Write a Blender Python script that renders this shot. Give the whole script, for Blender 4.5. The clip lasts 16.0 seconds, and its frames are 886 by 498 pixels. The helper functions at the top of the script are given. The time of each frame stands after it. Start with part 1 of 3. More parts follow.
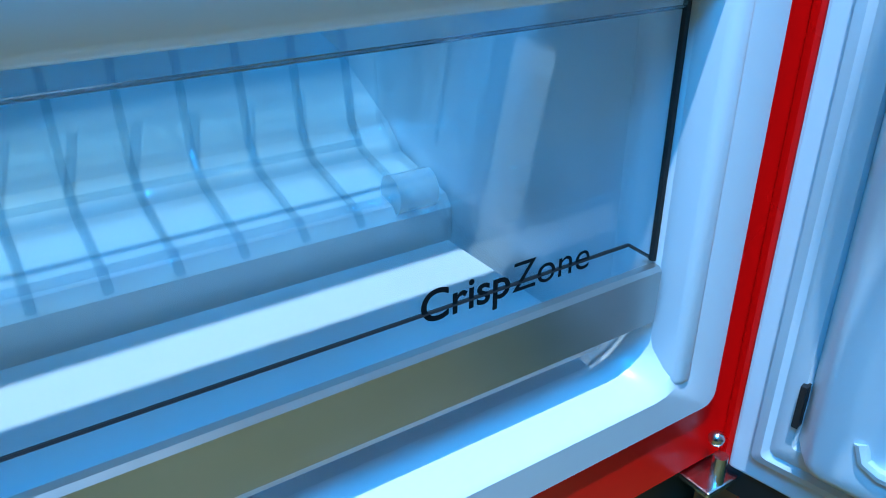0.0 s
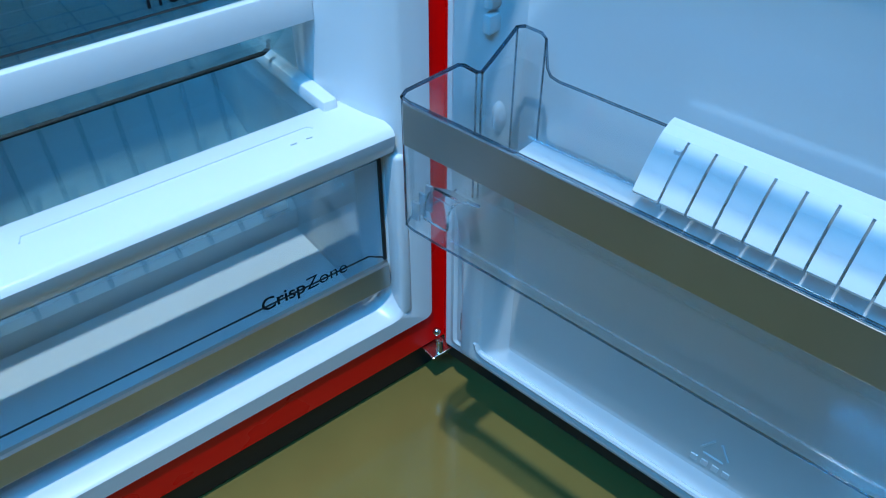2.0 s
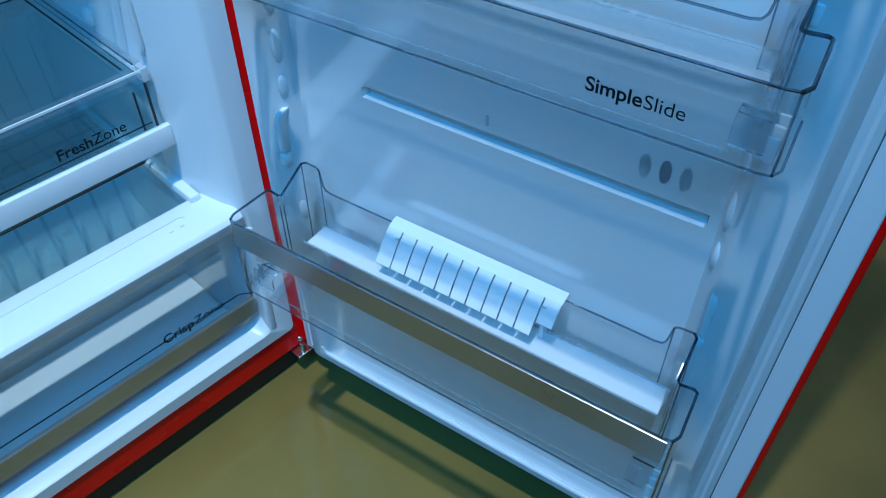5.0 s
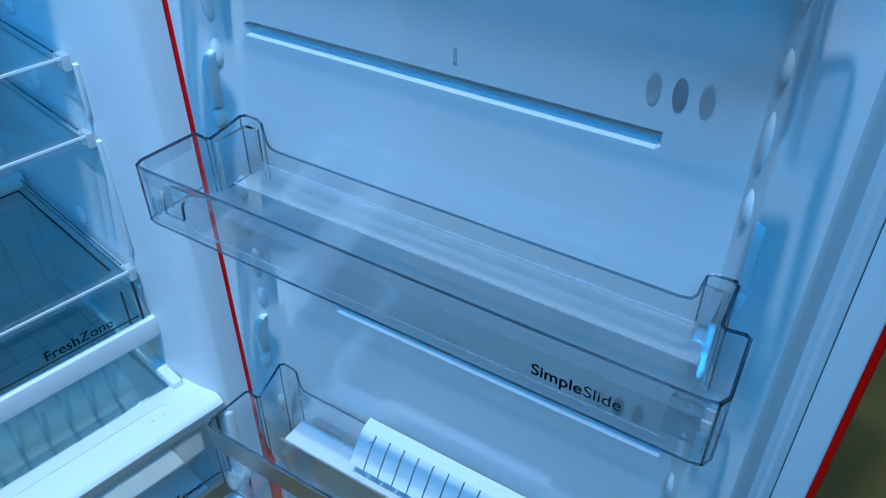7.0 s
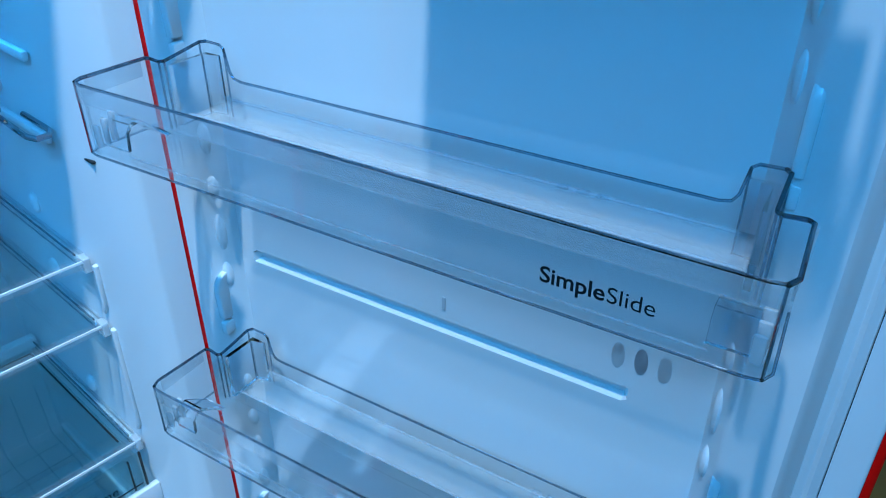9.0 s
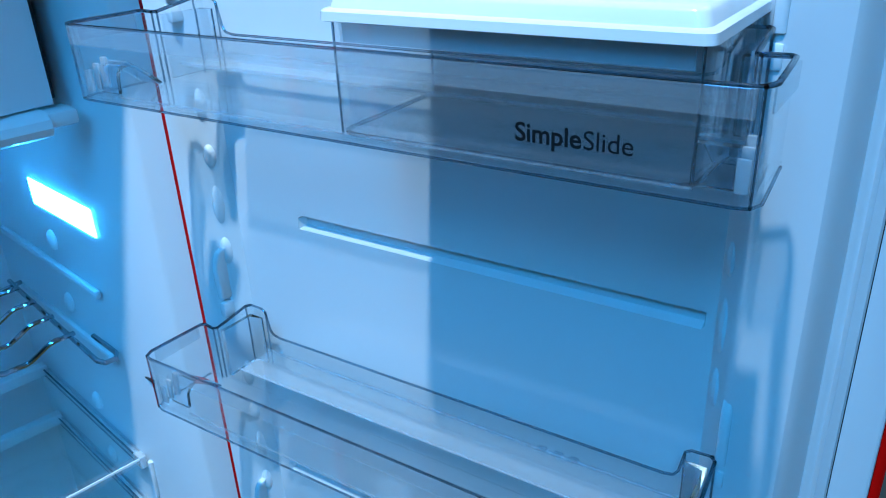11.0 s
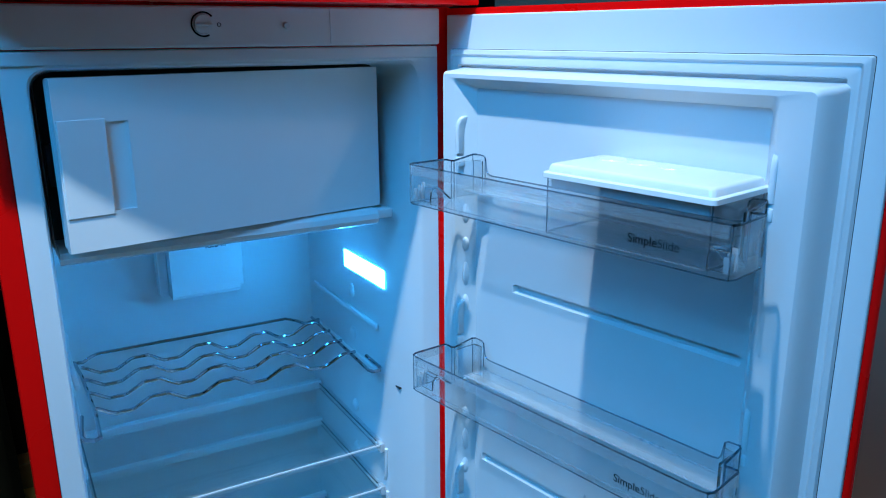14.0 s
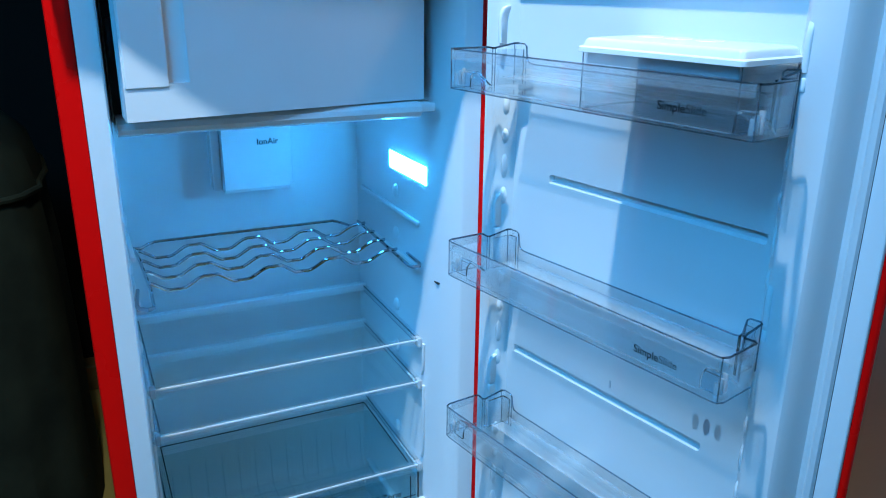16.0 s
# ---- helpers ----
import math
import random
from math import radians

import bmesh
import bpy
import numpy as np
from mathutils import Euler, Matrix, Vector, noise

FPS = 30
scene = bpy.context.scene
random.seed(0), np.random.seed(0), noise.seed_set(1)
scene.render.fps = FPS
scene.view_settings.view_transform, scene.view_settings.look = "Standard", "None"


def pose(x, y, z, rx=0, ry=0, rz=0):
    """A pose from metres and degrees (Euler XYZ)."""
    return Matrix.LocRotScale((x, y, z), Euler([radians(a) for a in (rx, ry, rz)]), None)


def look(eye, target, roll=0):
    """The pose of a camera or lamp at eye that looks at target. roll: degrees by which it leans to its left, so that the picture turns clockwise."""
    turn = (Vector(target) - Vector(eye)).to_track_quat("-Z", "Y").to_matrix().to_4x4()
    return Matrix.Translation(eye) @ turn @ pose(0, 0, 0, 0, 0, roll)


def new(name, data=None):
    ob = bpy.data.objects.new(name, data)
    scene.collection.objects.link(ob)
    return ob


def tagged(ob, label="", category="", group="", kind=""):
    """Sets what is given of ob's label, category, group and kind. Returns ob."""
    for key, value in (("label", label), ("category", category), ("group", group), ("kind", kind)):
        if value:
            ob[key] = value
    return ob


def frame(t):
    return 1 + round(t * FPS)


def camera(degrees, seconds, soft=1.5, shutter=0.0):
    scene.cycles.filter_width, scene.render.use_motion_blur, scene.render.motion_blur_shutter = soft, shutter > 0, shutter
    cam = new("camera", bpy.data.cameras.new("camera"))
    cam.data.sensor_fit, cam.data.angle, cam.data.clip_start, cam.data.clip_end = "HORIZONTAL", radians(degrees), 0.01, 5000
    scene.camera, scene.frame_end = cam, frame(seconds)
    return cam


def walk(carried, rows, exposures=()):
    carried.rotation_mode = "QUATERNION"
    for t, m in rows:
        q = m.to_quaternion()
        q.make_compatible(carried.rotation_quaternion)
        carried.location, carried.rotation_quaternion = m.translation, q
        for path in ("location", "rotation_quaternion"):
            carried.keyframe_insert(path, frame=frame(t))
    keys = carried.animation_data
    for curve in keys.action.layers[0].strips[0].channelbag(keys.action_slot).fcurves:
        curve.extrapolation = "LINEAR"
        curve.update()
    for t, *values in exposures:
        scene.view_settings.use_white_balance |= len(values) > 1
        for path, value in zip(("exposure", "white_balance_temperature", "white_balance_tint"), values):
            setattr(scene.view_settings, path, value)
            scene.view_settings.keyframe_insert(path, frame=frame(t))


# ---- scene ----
cam = camera(59.1, 16.0, soft=1.0)
PATH = [
    (0, (-0.028, -0.199, 0.347), (0.956, 1.289, -0.557), 0.08),
    (0.5, (-0.040, -0.230, 0.381), (0.950, 1.222, -0.575), -0.46),
    (1, (-0.054, -0.306, 0.465), (0.882, 1.068, -0.648), -0.91),
    (1.5, (-0.064, -0.375, 0.574), (0.855, 0.879, -0.685), -0.23),
    (2, (-0.059, -0.448, 0.676), (0.855, 0.732, -0.654), 0.11),
    (2.5, (-0.037, -0.515, 0.773), (0.809, 0.634, -0.629), -1.76),
    (3, (-0.038, -0.559, 0.832), (0.823, 0.536, -0.603), -2.72),
    (3.2, (-0.042, -0.576, 0.857), (0.829, 0.492, -0.592), -2.72),
    (5.3, (-0.089, -0.652, 0.962), (0.944, 0.350, -0.427), -0.28),
    (5.5, (-0.079, -0.653, 0.981), (0.965, 0.369, -0.385), -0.72),
    (6, (-0.058, -0.645, 1.019), (1.033, 0.419, -0.276), -1.59),
    (6.5, (-0.046, -0.635, 1.037), (1.075, 0.440, -0.223), -1.56),
    (7, (-0.045, -0.636, 1.043), (1.110, 0.459, -0.169), -0.16),
    (7.5, (-0.042, -0.629, 1.083), (1.131, 0.468, -0.108), -0.44),
    (8, (-0.039, -0.630, 1.134), (1.170, 0.500, 0.012), -1.34),
    (8.5, (-0.035, -0.628, 1.166), (1.194, 0.518, 0.081), -1.65),
    (9, (-0.031, -0.626, 1.172), (1.214, 0.527, 0.113), -0.14),
    (9.5, (-0.030, -0.631, 1.201), (1.220, 0.535, 0.163), -0.04),
    (10, (-0.030, -0.637, 1.258), (1.233, 0.543, 0.253), -1.48),
    (10.2, (-0.033, -0.643, 1.278), (1.244, 0.555, 0.311), -1.88),
    (12.3, (-0.090, -0.753, 1.355), (1.102, 0.678, 0.627), -1.45),
    (12.5, (-0.109, -0.776, 1.358), (1.051, 0.688, 0.643), -1.38),
    (13, (-0.200, -0.855, 1.382), (0.905, 0.686, 0.745), -0.68),
    (13.5, (-0.276, -0.913, 1.407), (0.792, 0.677, 0.831), -0.37),
    (14, (-0.286, -0.986, 1.412), (0.675, 0.685, 0.880), -0.33),
    (14.5, (-0.278, -1.025, 1.408), (0.611, 0.690, 0.890), -0.58),
    (15, (-0.279, -1.036, 1.399), (0.572, 0.692, 0.861), -0.60),
    (15.5, (-0.283, -1.040, 1.369), (0.552, 0.685, 0.799), -0.14),
    (16, (-0.285, -1.045, 1.333), (0.529, 0.665, 0.690), 0.56),
]
scene.cycles.transparent_max_bounces = 24
walk(cam, [(t, look(eye, target, roll)) for t, eye, target, roll in PATH],
     exposures=[(0.0, 0.80, 5750, 10), (1.0, 0.40, 6200, 10), (2.0, 0.08, 6500, 10), (5.5, 0.0, 6400, 10), (7.0, -0.05, 6200, 10), (8.0, -0.08, 6100, 10),
                (9.0, 0.10, 6400, 10), (12.5, -0.05, 6450, 10), (14.0, -0.10, 6500, 10), (15.0, -0.08, 6500, 10), (15.5, -0.06, 6550, 10), (16.0, 0.24, 6750, 10)])

# ---- light ----
world = bpy.data.worlds.new("world")
scene.world = world
world.use_nodes = True
world.node_tree.nodes["Background"].inputs[0].default_value = (0.10, 0.30, 0.55, 1)
world.node_tree.nodes["Background"].inputs[1].default_value = 0.30


def lamp(name, kind, m, energy, colour, **settings):
    data = bpy.data.lights.new(name, kind)
    data.energy, data.color = energy, colour
    for key, value in settings.items():
        if key == "radius":
            data.shadow_soft_size = value
        elif key == "cone":
            data.spot_size = radians(value)
        elif key == "blend":
            data.spot_blend = value
        elif key == "size":
            data.size = value
        elif key == "size_y":
            data.shape, data.size_y = "RECTANGLE", value
    ob = new(name, data)
    ob.matrix_world = m
    return ob


KEY = (-0.42, -0.590, 3.22)
lamp("ceiling_spot_light", "SPOT", look(KEY, (0.0, 0.08, 0.7)), 305, (0.67, 0.86, 1.0), radius=0.032, cone=52, blend=1.0)
# unseen blue fill, added to lift the shaded whites
lamp("blue_fill_light", "AREA", look((-1.5, -1.25, 3.12), (0.1, -0.1, 0.7)), 104, (0.028, 0.395, 0.97), size=1.2, size_y=1.2)

# unseen warm lamp, added to tint the floor and the east wall
lamp("warm_fill_light", "POINT", pose(1.12, -0.75, 2.42), 10.0, (1.0, 0.74, 0.46), radius=0.05)


# ---- materials ----
def material(name, colour, rough=0.4, metal=0.0, vary=0.06, scale=6.0, fine=180.0, bump=0.02, coat=0.0, spec=0.5):
    """A surface with slow and fine variation of its colour and gloss, and a fine relief."""
    m = bpy.data.materials.new(name)
    m.use_nodes = True
    n, l = m.node_tree.nodes, m.node_tree.links
    b = n["Principled BSDF"]
    b.inputs["Metallic"].default_value = metal
    b.inputs["Coat Weight"].default_value = coat
    b.inputs["Coat Roughness"].default_value = 0.08
    b.inputs["Specular IOR Level"].default_value = spec
    co = n.new("ShaderNodeTexCoord")
    slow, quick = n.new("ShaderNodeTexNoise"), n.new("ShaderNodeTexNoise")
    slow.inputs["Scale"].default_value, quick.inputs["Scale"].default_value = scale, fine
    slow.inputs["Detail"].default_value = 4
    for tex in (slow, quick):
        l.new(co.outputs["Object"], tex.inputs["Vector"])
    ramp = n.new("ShaderNodeValToRGB")
    lo = [max(0, c * (1 - vary)) for c in colour]
    hi = [min(1, c * (1 + vary)) for c in colour]
    ramp.color_ramp.elements[0].position, ramp.color_ramp.elements[1].position = 0.3, 0.7
    ramp.color_ramp.elements[0].color, ramp.color_ramp.elements[1].color = (*lo, 1), (*hi, 1)
    l.new(slow.outputs["Fac"], ramp.inputs["Fac"])
    l.new(ramp.outputs["Color"], b.inputs["Base Color"])
    mr = n.new("ShaderNodeMapRange")
    mr.inputs["To Min"].default_value, mr.inputs["To Max"].default_value = max(0.02, rough - 0.07), rough + 0.07
    l.new(slow.outputs["Fac"], mr.inputs["Value"])
    l.new(mr.outputs["Result"], b.inputs["Roughness"])
    if bump:
        bp = n.new("ShaderNodeBump")
        bp.inputs["Strength"].default_value, bp.inputs["Distance"].default_value = bump, 0.001
        l.new(quick.outputs["Fac"], bp.inputs["Height"])
        l.new(bp.outputs["Normal"], b.inputs["Normal"])
    return m


def clear(name, tint, ior=1.5, rough=0.03, gloss=(1, 1, 1), haze=0.0, hazecol=(0.8, 0.85, 0.9)):
    """Clear moulded plastic or glass: tinted see-through with a Fresnel gloss, and a little haze."""
    m = bpy.data.materials.new(name)
    m.use_nodes = True
    n, l = m.node_tree.nodes, m.node_tree.links
    n.remove(n["Principled BSDF"])
    out = n["Material Output"]
    tr, gl, mix, lw = (n.new(k) for k in ("ShaderNodeBsdfTransparent", "ShaderNodeBsdfGlossy", "ShaderNodeMixShader", "ShaderNodeLayerWeight"))
    power, fr = n.new("ShaderNodeMath"), n.new("ShaderNodeMapRange")
    tr.inputs["Color"].default_value = (*tint, 1)
    gl.inputs["Color"].default_value, gl.inputs["Roughness"].default_value = (*gloss, 1), rough
    lw.inputs["Blend"].default_value = 0.5
    power.operation, power.inputs[1].default_value = "POWER", 4.0
    f0 = ((ior - 1) / (ior + 1)) ** 2
    fr.inputs["To Min"].default_value, fr.inputs["To Max"].default_value = f0, 0.75
    l.new(lw.outputs["Facing"], power.inputs[0])
    l.new(power.outputs[0], fr.inputs["Value"])
    noise_tex, bp, co = n.new("ShaderNodeTexNoise"), n.new("ShaderNodeBump"), n.new("ShaderNodeTexCoord")
    noise_tex.inputs["Scale"].default_value = 14
    bp.inputs["Strength"].default_value, bp.inputs["Distance"].default_value = 0.12, 0.002
    l.new(co.outputs["Object"], noise_tex.inputs["Vector"])
    l.new(noise_tex.outputs["Fac"], bp.inputs["Height"])
    l.new(bp.outputs["Normal"], gl.inputs["Normal"])
    l.new(fr.outputs["Result"], mix.inputs["Fac"])
    base = tr
    if haze:
        df, mx = n.new("ShaderNodeBsdfDiffuse"), n.new("ShaderNodeMixShader")
        df.inputs["Color"].default_value = (*hazecol, 1)
        mx.inputs["Fac"].default_value = haze
        l.new(tr.outputs[0], mx.inputs[1])
        l.new(df.outputs[0], mx.inputs[2])
        base = mx
    l.new(base.outputs[0], mix.inputs[1])
    l.new(gl.outputs[0], mix.inputs[2])
    l.new(mix.outputs[0], out.inputs["Surface"])
    return m


def glowing(name, colour, strength):
    m = bpy.data.materials.new(name)
    m.use_nodes = True
    b = m.node_tree.nodes["Principled BSDF"]
    b.inputs["Base Color"].default_value = (0.9, 0.9, 0.9, 1)
    b.inputs["Emission Color"].default_value = (*colour, 1)
    b.inputs["Emission Strength"].default_value = strength
    return m


RED = material("red_enamel", (0.97, 0.002, 0.002), 0.28, coat=0.0, spec=0.28, vary=0.05, bump=0.01)
LINER = material("white_moulded_plastic", (0.73, 0.76, 0.78), 0.30, vary=0.025, scale=4, fine=260, bump=0.02)
SHEEN = material("white_glossy_panel", (0.74, 0.77, 0.79), 0.06, vary=0.02, scale=5, fine=300, bump=0.003, spec=1.0, coat=0.6)
WHITE = material("white_gloss_plastic", (0.77, 0.80, 0.82), 0.22, vary=0.02, scale=8, bump=0.015)
GASKET = material("pale_rubber_gasket", (0.62, 0.66, 0.68), 0.5, vary=0.04, scale=12, bump=0.05)
DARK = material("dark_gap_rubber", (0.012, 0.013, 0.015), 0.5, vary=0.2)
INK = material("dark_printed_ink", (0.008, 0.010, 0.012), 0.8, vary=0.1, spec=0.08)
METAL = material("brushed_steel", (0.62, 0.62, 0.60), 0.24, metal=1.0, vary=0.05, scale=30, bump=0.03)
CHROME = material("chromed_wire", (0.40, 0.43, 0.47), 0.12, metal=1.0, vary=0.05)
ALU = material("satin_metal_band", (0.46, 0.48, 0.47), 0.30, metal=0.9, vary=0.04, scale=20, bump=0.01)
CLEAR = clear("clear_plastic", (0.955, 0.972, 0.98), 1.45, 0.05, haze=0.014)


def solid_clear(name, tint, rough, ior=1.49):
    """Thick clear plastic that bends the light."""
    m = bpy.data.materials.new(name)
    m.use_nodes = True
    n, l = m.node_tree.nodes, m.node_tree.links
    b = n["Principled BSDF"]
    b.inputs["Base Color"].default_value = (*tint, 1)
    b.inputs["Transmission Weight"].default_value = 1.0
    b.inputs["IOR"].default_value = ior
    co, tex, mr = n.new("ShaderNodeTexCoord"), n.new("ShaderNodeTexNoise"), n.new("ShaderNodeMapRange")
    tex.inputs["Scale"].default_value = 60
    mr.inputs["To Min"].default_value, mr.inputs["To Max"].default_value = rough * 0.5, rough * 1.5
    l.new(co.outputs["Object"], tex.inputs["Vector"])
    l.new(tex.outputs["Fac"], mr.inputs["Value"])
    l.new(mr.outputs["Result"], b.inputs["Roughness"])
    return m


# dark tint stands in for the light that clear edges turn away
EDGE = solid_clear("clear_edge_darkening", (0.34, 0.46, 0.56), 0.05)
POST = solid_clear("clear_plastic_post", (0.80, 0.89, 0.95), 0.05, 1.22)
PALE = material("pale_stamped_plastic", (0.70, 0.73, 0.75), 0.4, vary=0.06)
GREY = material("grey_stamped_plastic", (0.46, 0.50, 0.54), 0.5, vary=0.1)
FROST = clear("frosted_plastic", (0.9, 0.93, 0.95), 1.45, 0.12, haze=0.32, hazecol=(0.85, 0.88, 0.9))
RIB = clear("moulded_rib_plastic", (0.86, 0.915, 0.945), 1.5, 0.06)
RIDGE = clear("moulded_ridge_plastic", (0.9, 0.93, 0.95), 1.5, 0.10, haze=0.14)
LEDGE = clear("frosted_ledge_plastic", (0.9, 0.93, 0.95), 1.45, 0.15, haze=0.62, hazecol=(0.84, 0.87, 0.89))
STEP = clear("hazy_step_plastic", (0.94, 0.96, 0.97), 1.45, 0.10, haze=0.13, hazecol=(0.85, 0.88, 0.9))
BAND = clear("hazy_band_plastic", (0.93, 0.95, 0.965), 1.45, 0.10, haze=0.10, hazecol=(0.85, 0.88, 0.9))
GLASS = clear("shelf_glass", (0.955, 0.988, 0.985), 1.5, 0.015, haze=0.007, hazecol=(0.70, 0.86, 0.84))
TINT = clear("tinted_drawer_plastic", (0.85, 0.93, 0.935), 1.45, 0.05, haze=0.004)
SMOKE = clear("smoked_clear_plastic", (0.962, 0.974, 0.984), 1.45, 0.05, haze=0.045)
LED = glowing("lamp_diffuser", (0.025, 0.39, 1.0), 76)


# ---- geometry helpers ----
def finish(bm):
    bmesh.ops.recalc_face_normals(bm, faces=bm.faces)
    return bm


def part(name, bm, mat, parent=None, label="", smooth=False):
    """Links a bmesh as one mesh object, under a thing or a part."""
    me = bpy.data.meshes.new(name)
    finish(bm).to_mesh(me)
    bm.free()
    me.materials.append(mat)
    if smooth:
        me.polygons.foreach_set("use_smooth", [True] * len(me.polygons))
        me.set_sharp_from_angle(angle=radians(38))
    ob = new(name, me)
    if parent is not None:
        ob.parent = parent
    if label:
        tagged(ob, label)
    return ob


def thing(name, m, label, category, group="", kind=""):
    ob = new(name)
    ob.empty_display_size = 0.05
    ob.matrix_world = m
    return tagged(ob, label, category, group, kind)


def box(bm, x0, x1, y0, y1, z0, z1, bevel=0.0, seg=2):
    g = bmesh.ops.create_cube(bm, size=1)
    vs = g["verts"]
    for v in vs:
        v.co = Vector(((x0 + x1) / 2 + v.co.x * (x1 - x0), (y0 + y1) / 2 + v.co.y * (y1 - y0), (z0 + z1) / 2 + v.co.z * (z1 - z0)))
    if bevel:
        es = list({e for v in vs for e in v.link_edges})
        bmesh.ops.bevel(bm, geom=es, offset=bevel, segments=seg, profile=0.5, affect="EDGES")
    return bm


def boxed(*a, **k):
    return box(bmesh.new(), *a, **k)


def tube(bm, pts, r, sides=8, closed=False):
    pts = [Vector(p) for p in pts]
    n, rings = len(pts), []
    side = None
    for i, p in enumerate(pts):
        a = pts[(i - 1) % n] if closed or i else p
        b = pts[(i + 1) % n] if closed or i < n - 1 else p
        d = (b - a).normalized()
        if side is None:
            side = d.orthogonal().normalized()
        side = (side - d * side.dot(d)).normalized()
        up = d.cross(side)
        rings.append([bm.verts.new(p + r * (math.cos(2 * math.pi * k / sides) * side + math.sin(2 * math.pi * k / sides) * up)) for k in range(sides)])
    for i in range(n if closed else n - 1):
        a, b = rings[i], rings[(i + 1) % n]
        for k in range(sides):
            bm.faces.new((a[k], a[(k + 1) % sides], b[(k + 1) % sides], b[k]))
    if not closed:
        bm.faces.new(rings[0][::-1])
        bm.faces.new(rings[-1])
    return bm


def rounded(x0, x1, z0, z1, r, seg=5):
    """A loop round a rectangle with rounded corners, in x and z."""
    out = []
    for cx, cz, a in ((x1 - r, z1 - r, 0), (x0 + r, z1 - r, 90), (x0 + r, z0 + r, 180), (x1 - r, z0 + r, 270)):
        for k in range(seg + 1):
            b = radians(a + 90 * k / seg)
            out.append((cx + r * math.cos(b), cz + r * math.sin(b)))
    return out


def loft(bm, loops, cap_first=False, cap_last=False):
    rows = [[bm.verts.new(p) for p in loop] for loop in loops]
    n = len(rows[0])
    for a, b in zip(rows, rows[1:]):
        for k in range(n):
            bm.faces.new((a[k], a[(k + 1) % n], b[(k + 1) % n], b[k]))
    if cap_first:
        bm.faces.new(rows[0])
    if cap_last:
        bm.faces.new(rows[-1][::-1])
    return bm


def ribbon(bm, plan, thick):
    """A standing wall of the given thickness along plan points (x, y, bottom, top)."""
    n = len(plan)
    cols = []
    for i, (x, y, b, t) in enumerate(plan):
        p = Vector((x, y))
        d0 = (p - Vector(plan[i - 1][:2])).normalized() if i else None
        d1 = (Vector(plan[i + 1][:2]) - p).normalized() if i < n - 1 else None
        d0, d1 = d0 or d1, d1 or d0
        m0, m1 = Vector((-d0.y, d0.x)), Vector((-d1.y, d1.x))
        m = m0 + m1
        m = m / max(0.35, m.dot(m0)) * thick if m.length > 1e-6 else m0 * thick
        q = p + m
        cols.append([bm.verts.new(c) for c in ((x, y, b), (x, y, t), (q.x, q.y, t), (q.x, q.y, b))])
    for a, b in zip(cols, cols[1:]):
        for k in range(4):
            bm.faces.new((a[k], a[(k + 1) % 4], b[(k + 1) % 4], b[k]))
    bm.faces.new(cols[0][::-1])
    bm.faces.new(cols[-1])
    return bm


def extrude_x(bm, profile, x0, x1):
    """A prism along x of a closed profile in (y, z)."""
    a = [bm.verts.new((x0, y, z)) for y, z in profile]
    b = [bm.verts.new((x1, y, z)) for y, z in profile]
    n = len(profile)
    for k in range(n):
        bm.faces.new((a[k], a[(k + 1) % n], b[(k + 1) % n], b[k]))
    bm.faces.new(a[::-1])
    bm.faces.new(b)
    return bm


def words(name, pieces, height, m, mat, parent):
    """Lettering, as a flat mesh: pieces of (text, weight), set one after the other from the origin along x, standing in z."""
    x, meshes = 0.0, []
    bm = bmesh.new()
    for text, weight in pieces:
        cu = bpy.data.curves.new(name, "FONT")
        cu.body, cu.size, cu.offset, cu.extrude = text, 1.0, weight, 0.012
        cu.space_character = 1.0
        tmp = bpy.data.objects.new(name, cu)
        scene.collection.objects.link(tmp)
        dg = bpy.context.evaluated_depsgraph_get()
        me = bpy.data.meshes.new_from_object(tmp.evaluated_get(dg))
        wide = max(v.co.x for v in me.vertices)
        s = height / 0.7
        me.transform(Matrix.Translation((x, 0, 0)) @ pose(0, 0, 0, 90) @ Matrix.Diagonal((s, s, s * 0.3, 1)))
        bm.from_mesh(me)
        x += (wide + 0.05) * s
        bpy.data.objects.remove(tmp)
        bpy.data.meshes.remove(me)
        bpy.data.curves.remove(cu)
    bm.transform(m)
    # one mesh for each letter, a dot staying with its stem
    letters, left = [], set(bm.verts)
    while left:
        todo, island = [left.pop()], []
        while todo:
            v = todo.pop()
            island.append(v)
            for e in v.link_edges:
                w = e.other_vert(v)
                if w in left:
                    left.remove(w)
                    todo.append(w)
        letters.append(island)
    letters.sort(key=lambda i: min(v.co.x for v in i))
    joined = []
    for island in letters:
        lo, hi = min(v.co.x for v in island), max(v.co.x for v in island)
        if joined and lo < joined[-1][1] - 0.4 * (hi - lo):
            joined[-1][0].extend(island)
            joined[-1][1] = max(hi, joined[-1][1])
        else:
            joined.append([list(island), hi])
    for island, _ in joined:
        index = {v: i for i, v in enumerate(island)}
        faces = [[index[v] for v in f.verts] for f in bm.faces if f.verts[0] in index]
        me = bpy.data.meshes.new(name)
        me.from_pydata([v.co[:] for v in island], [], faces)
        me.materials.append(mat)
        ob = new(name, me)
        ob.parent = parent
    bm.free()


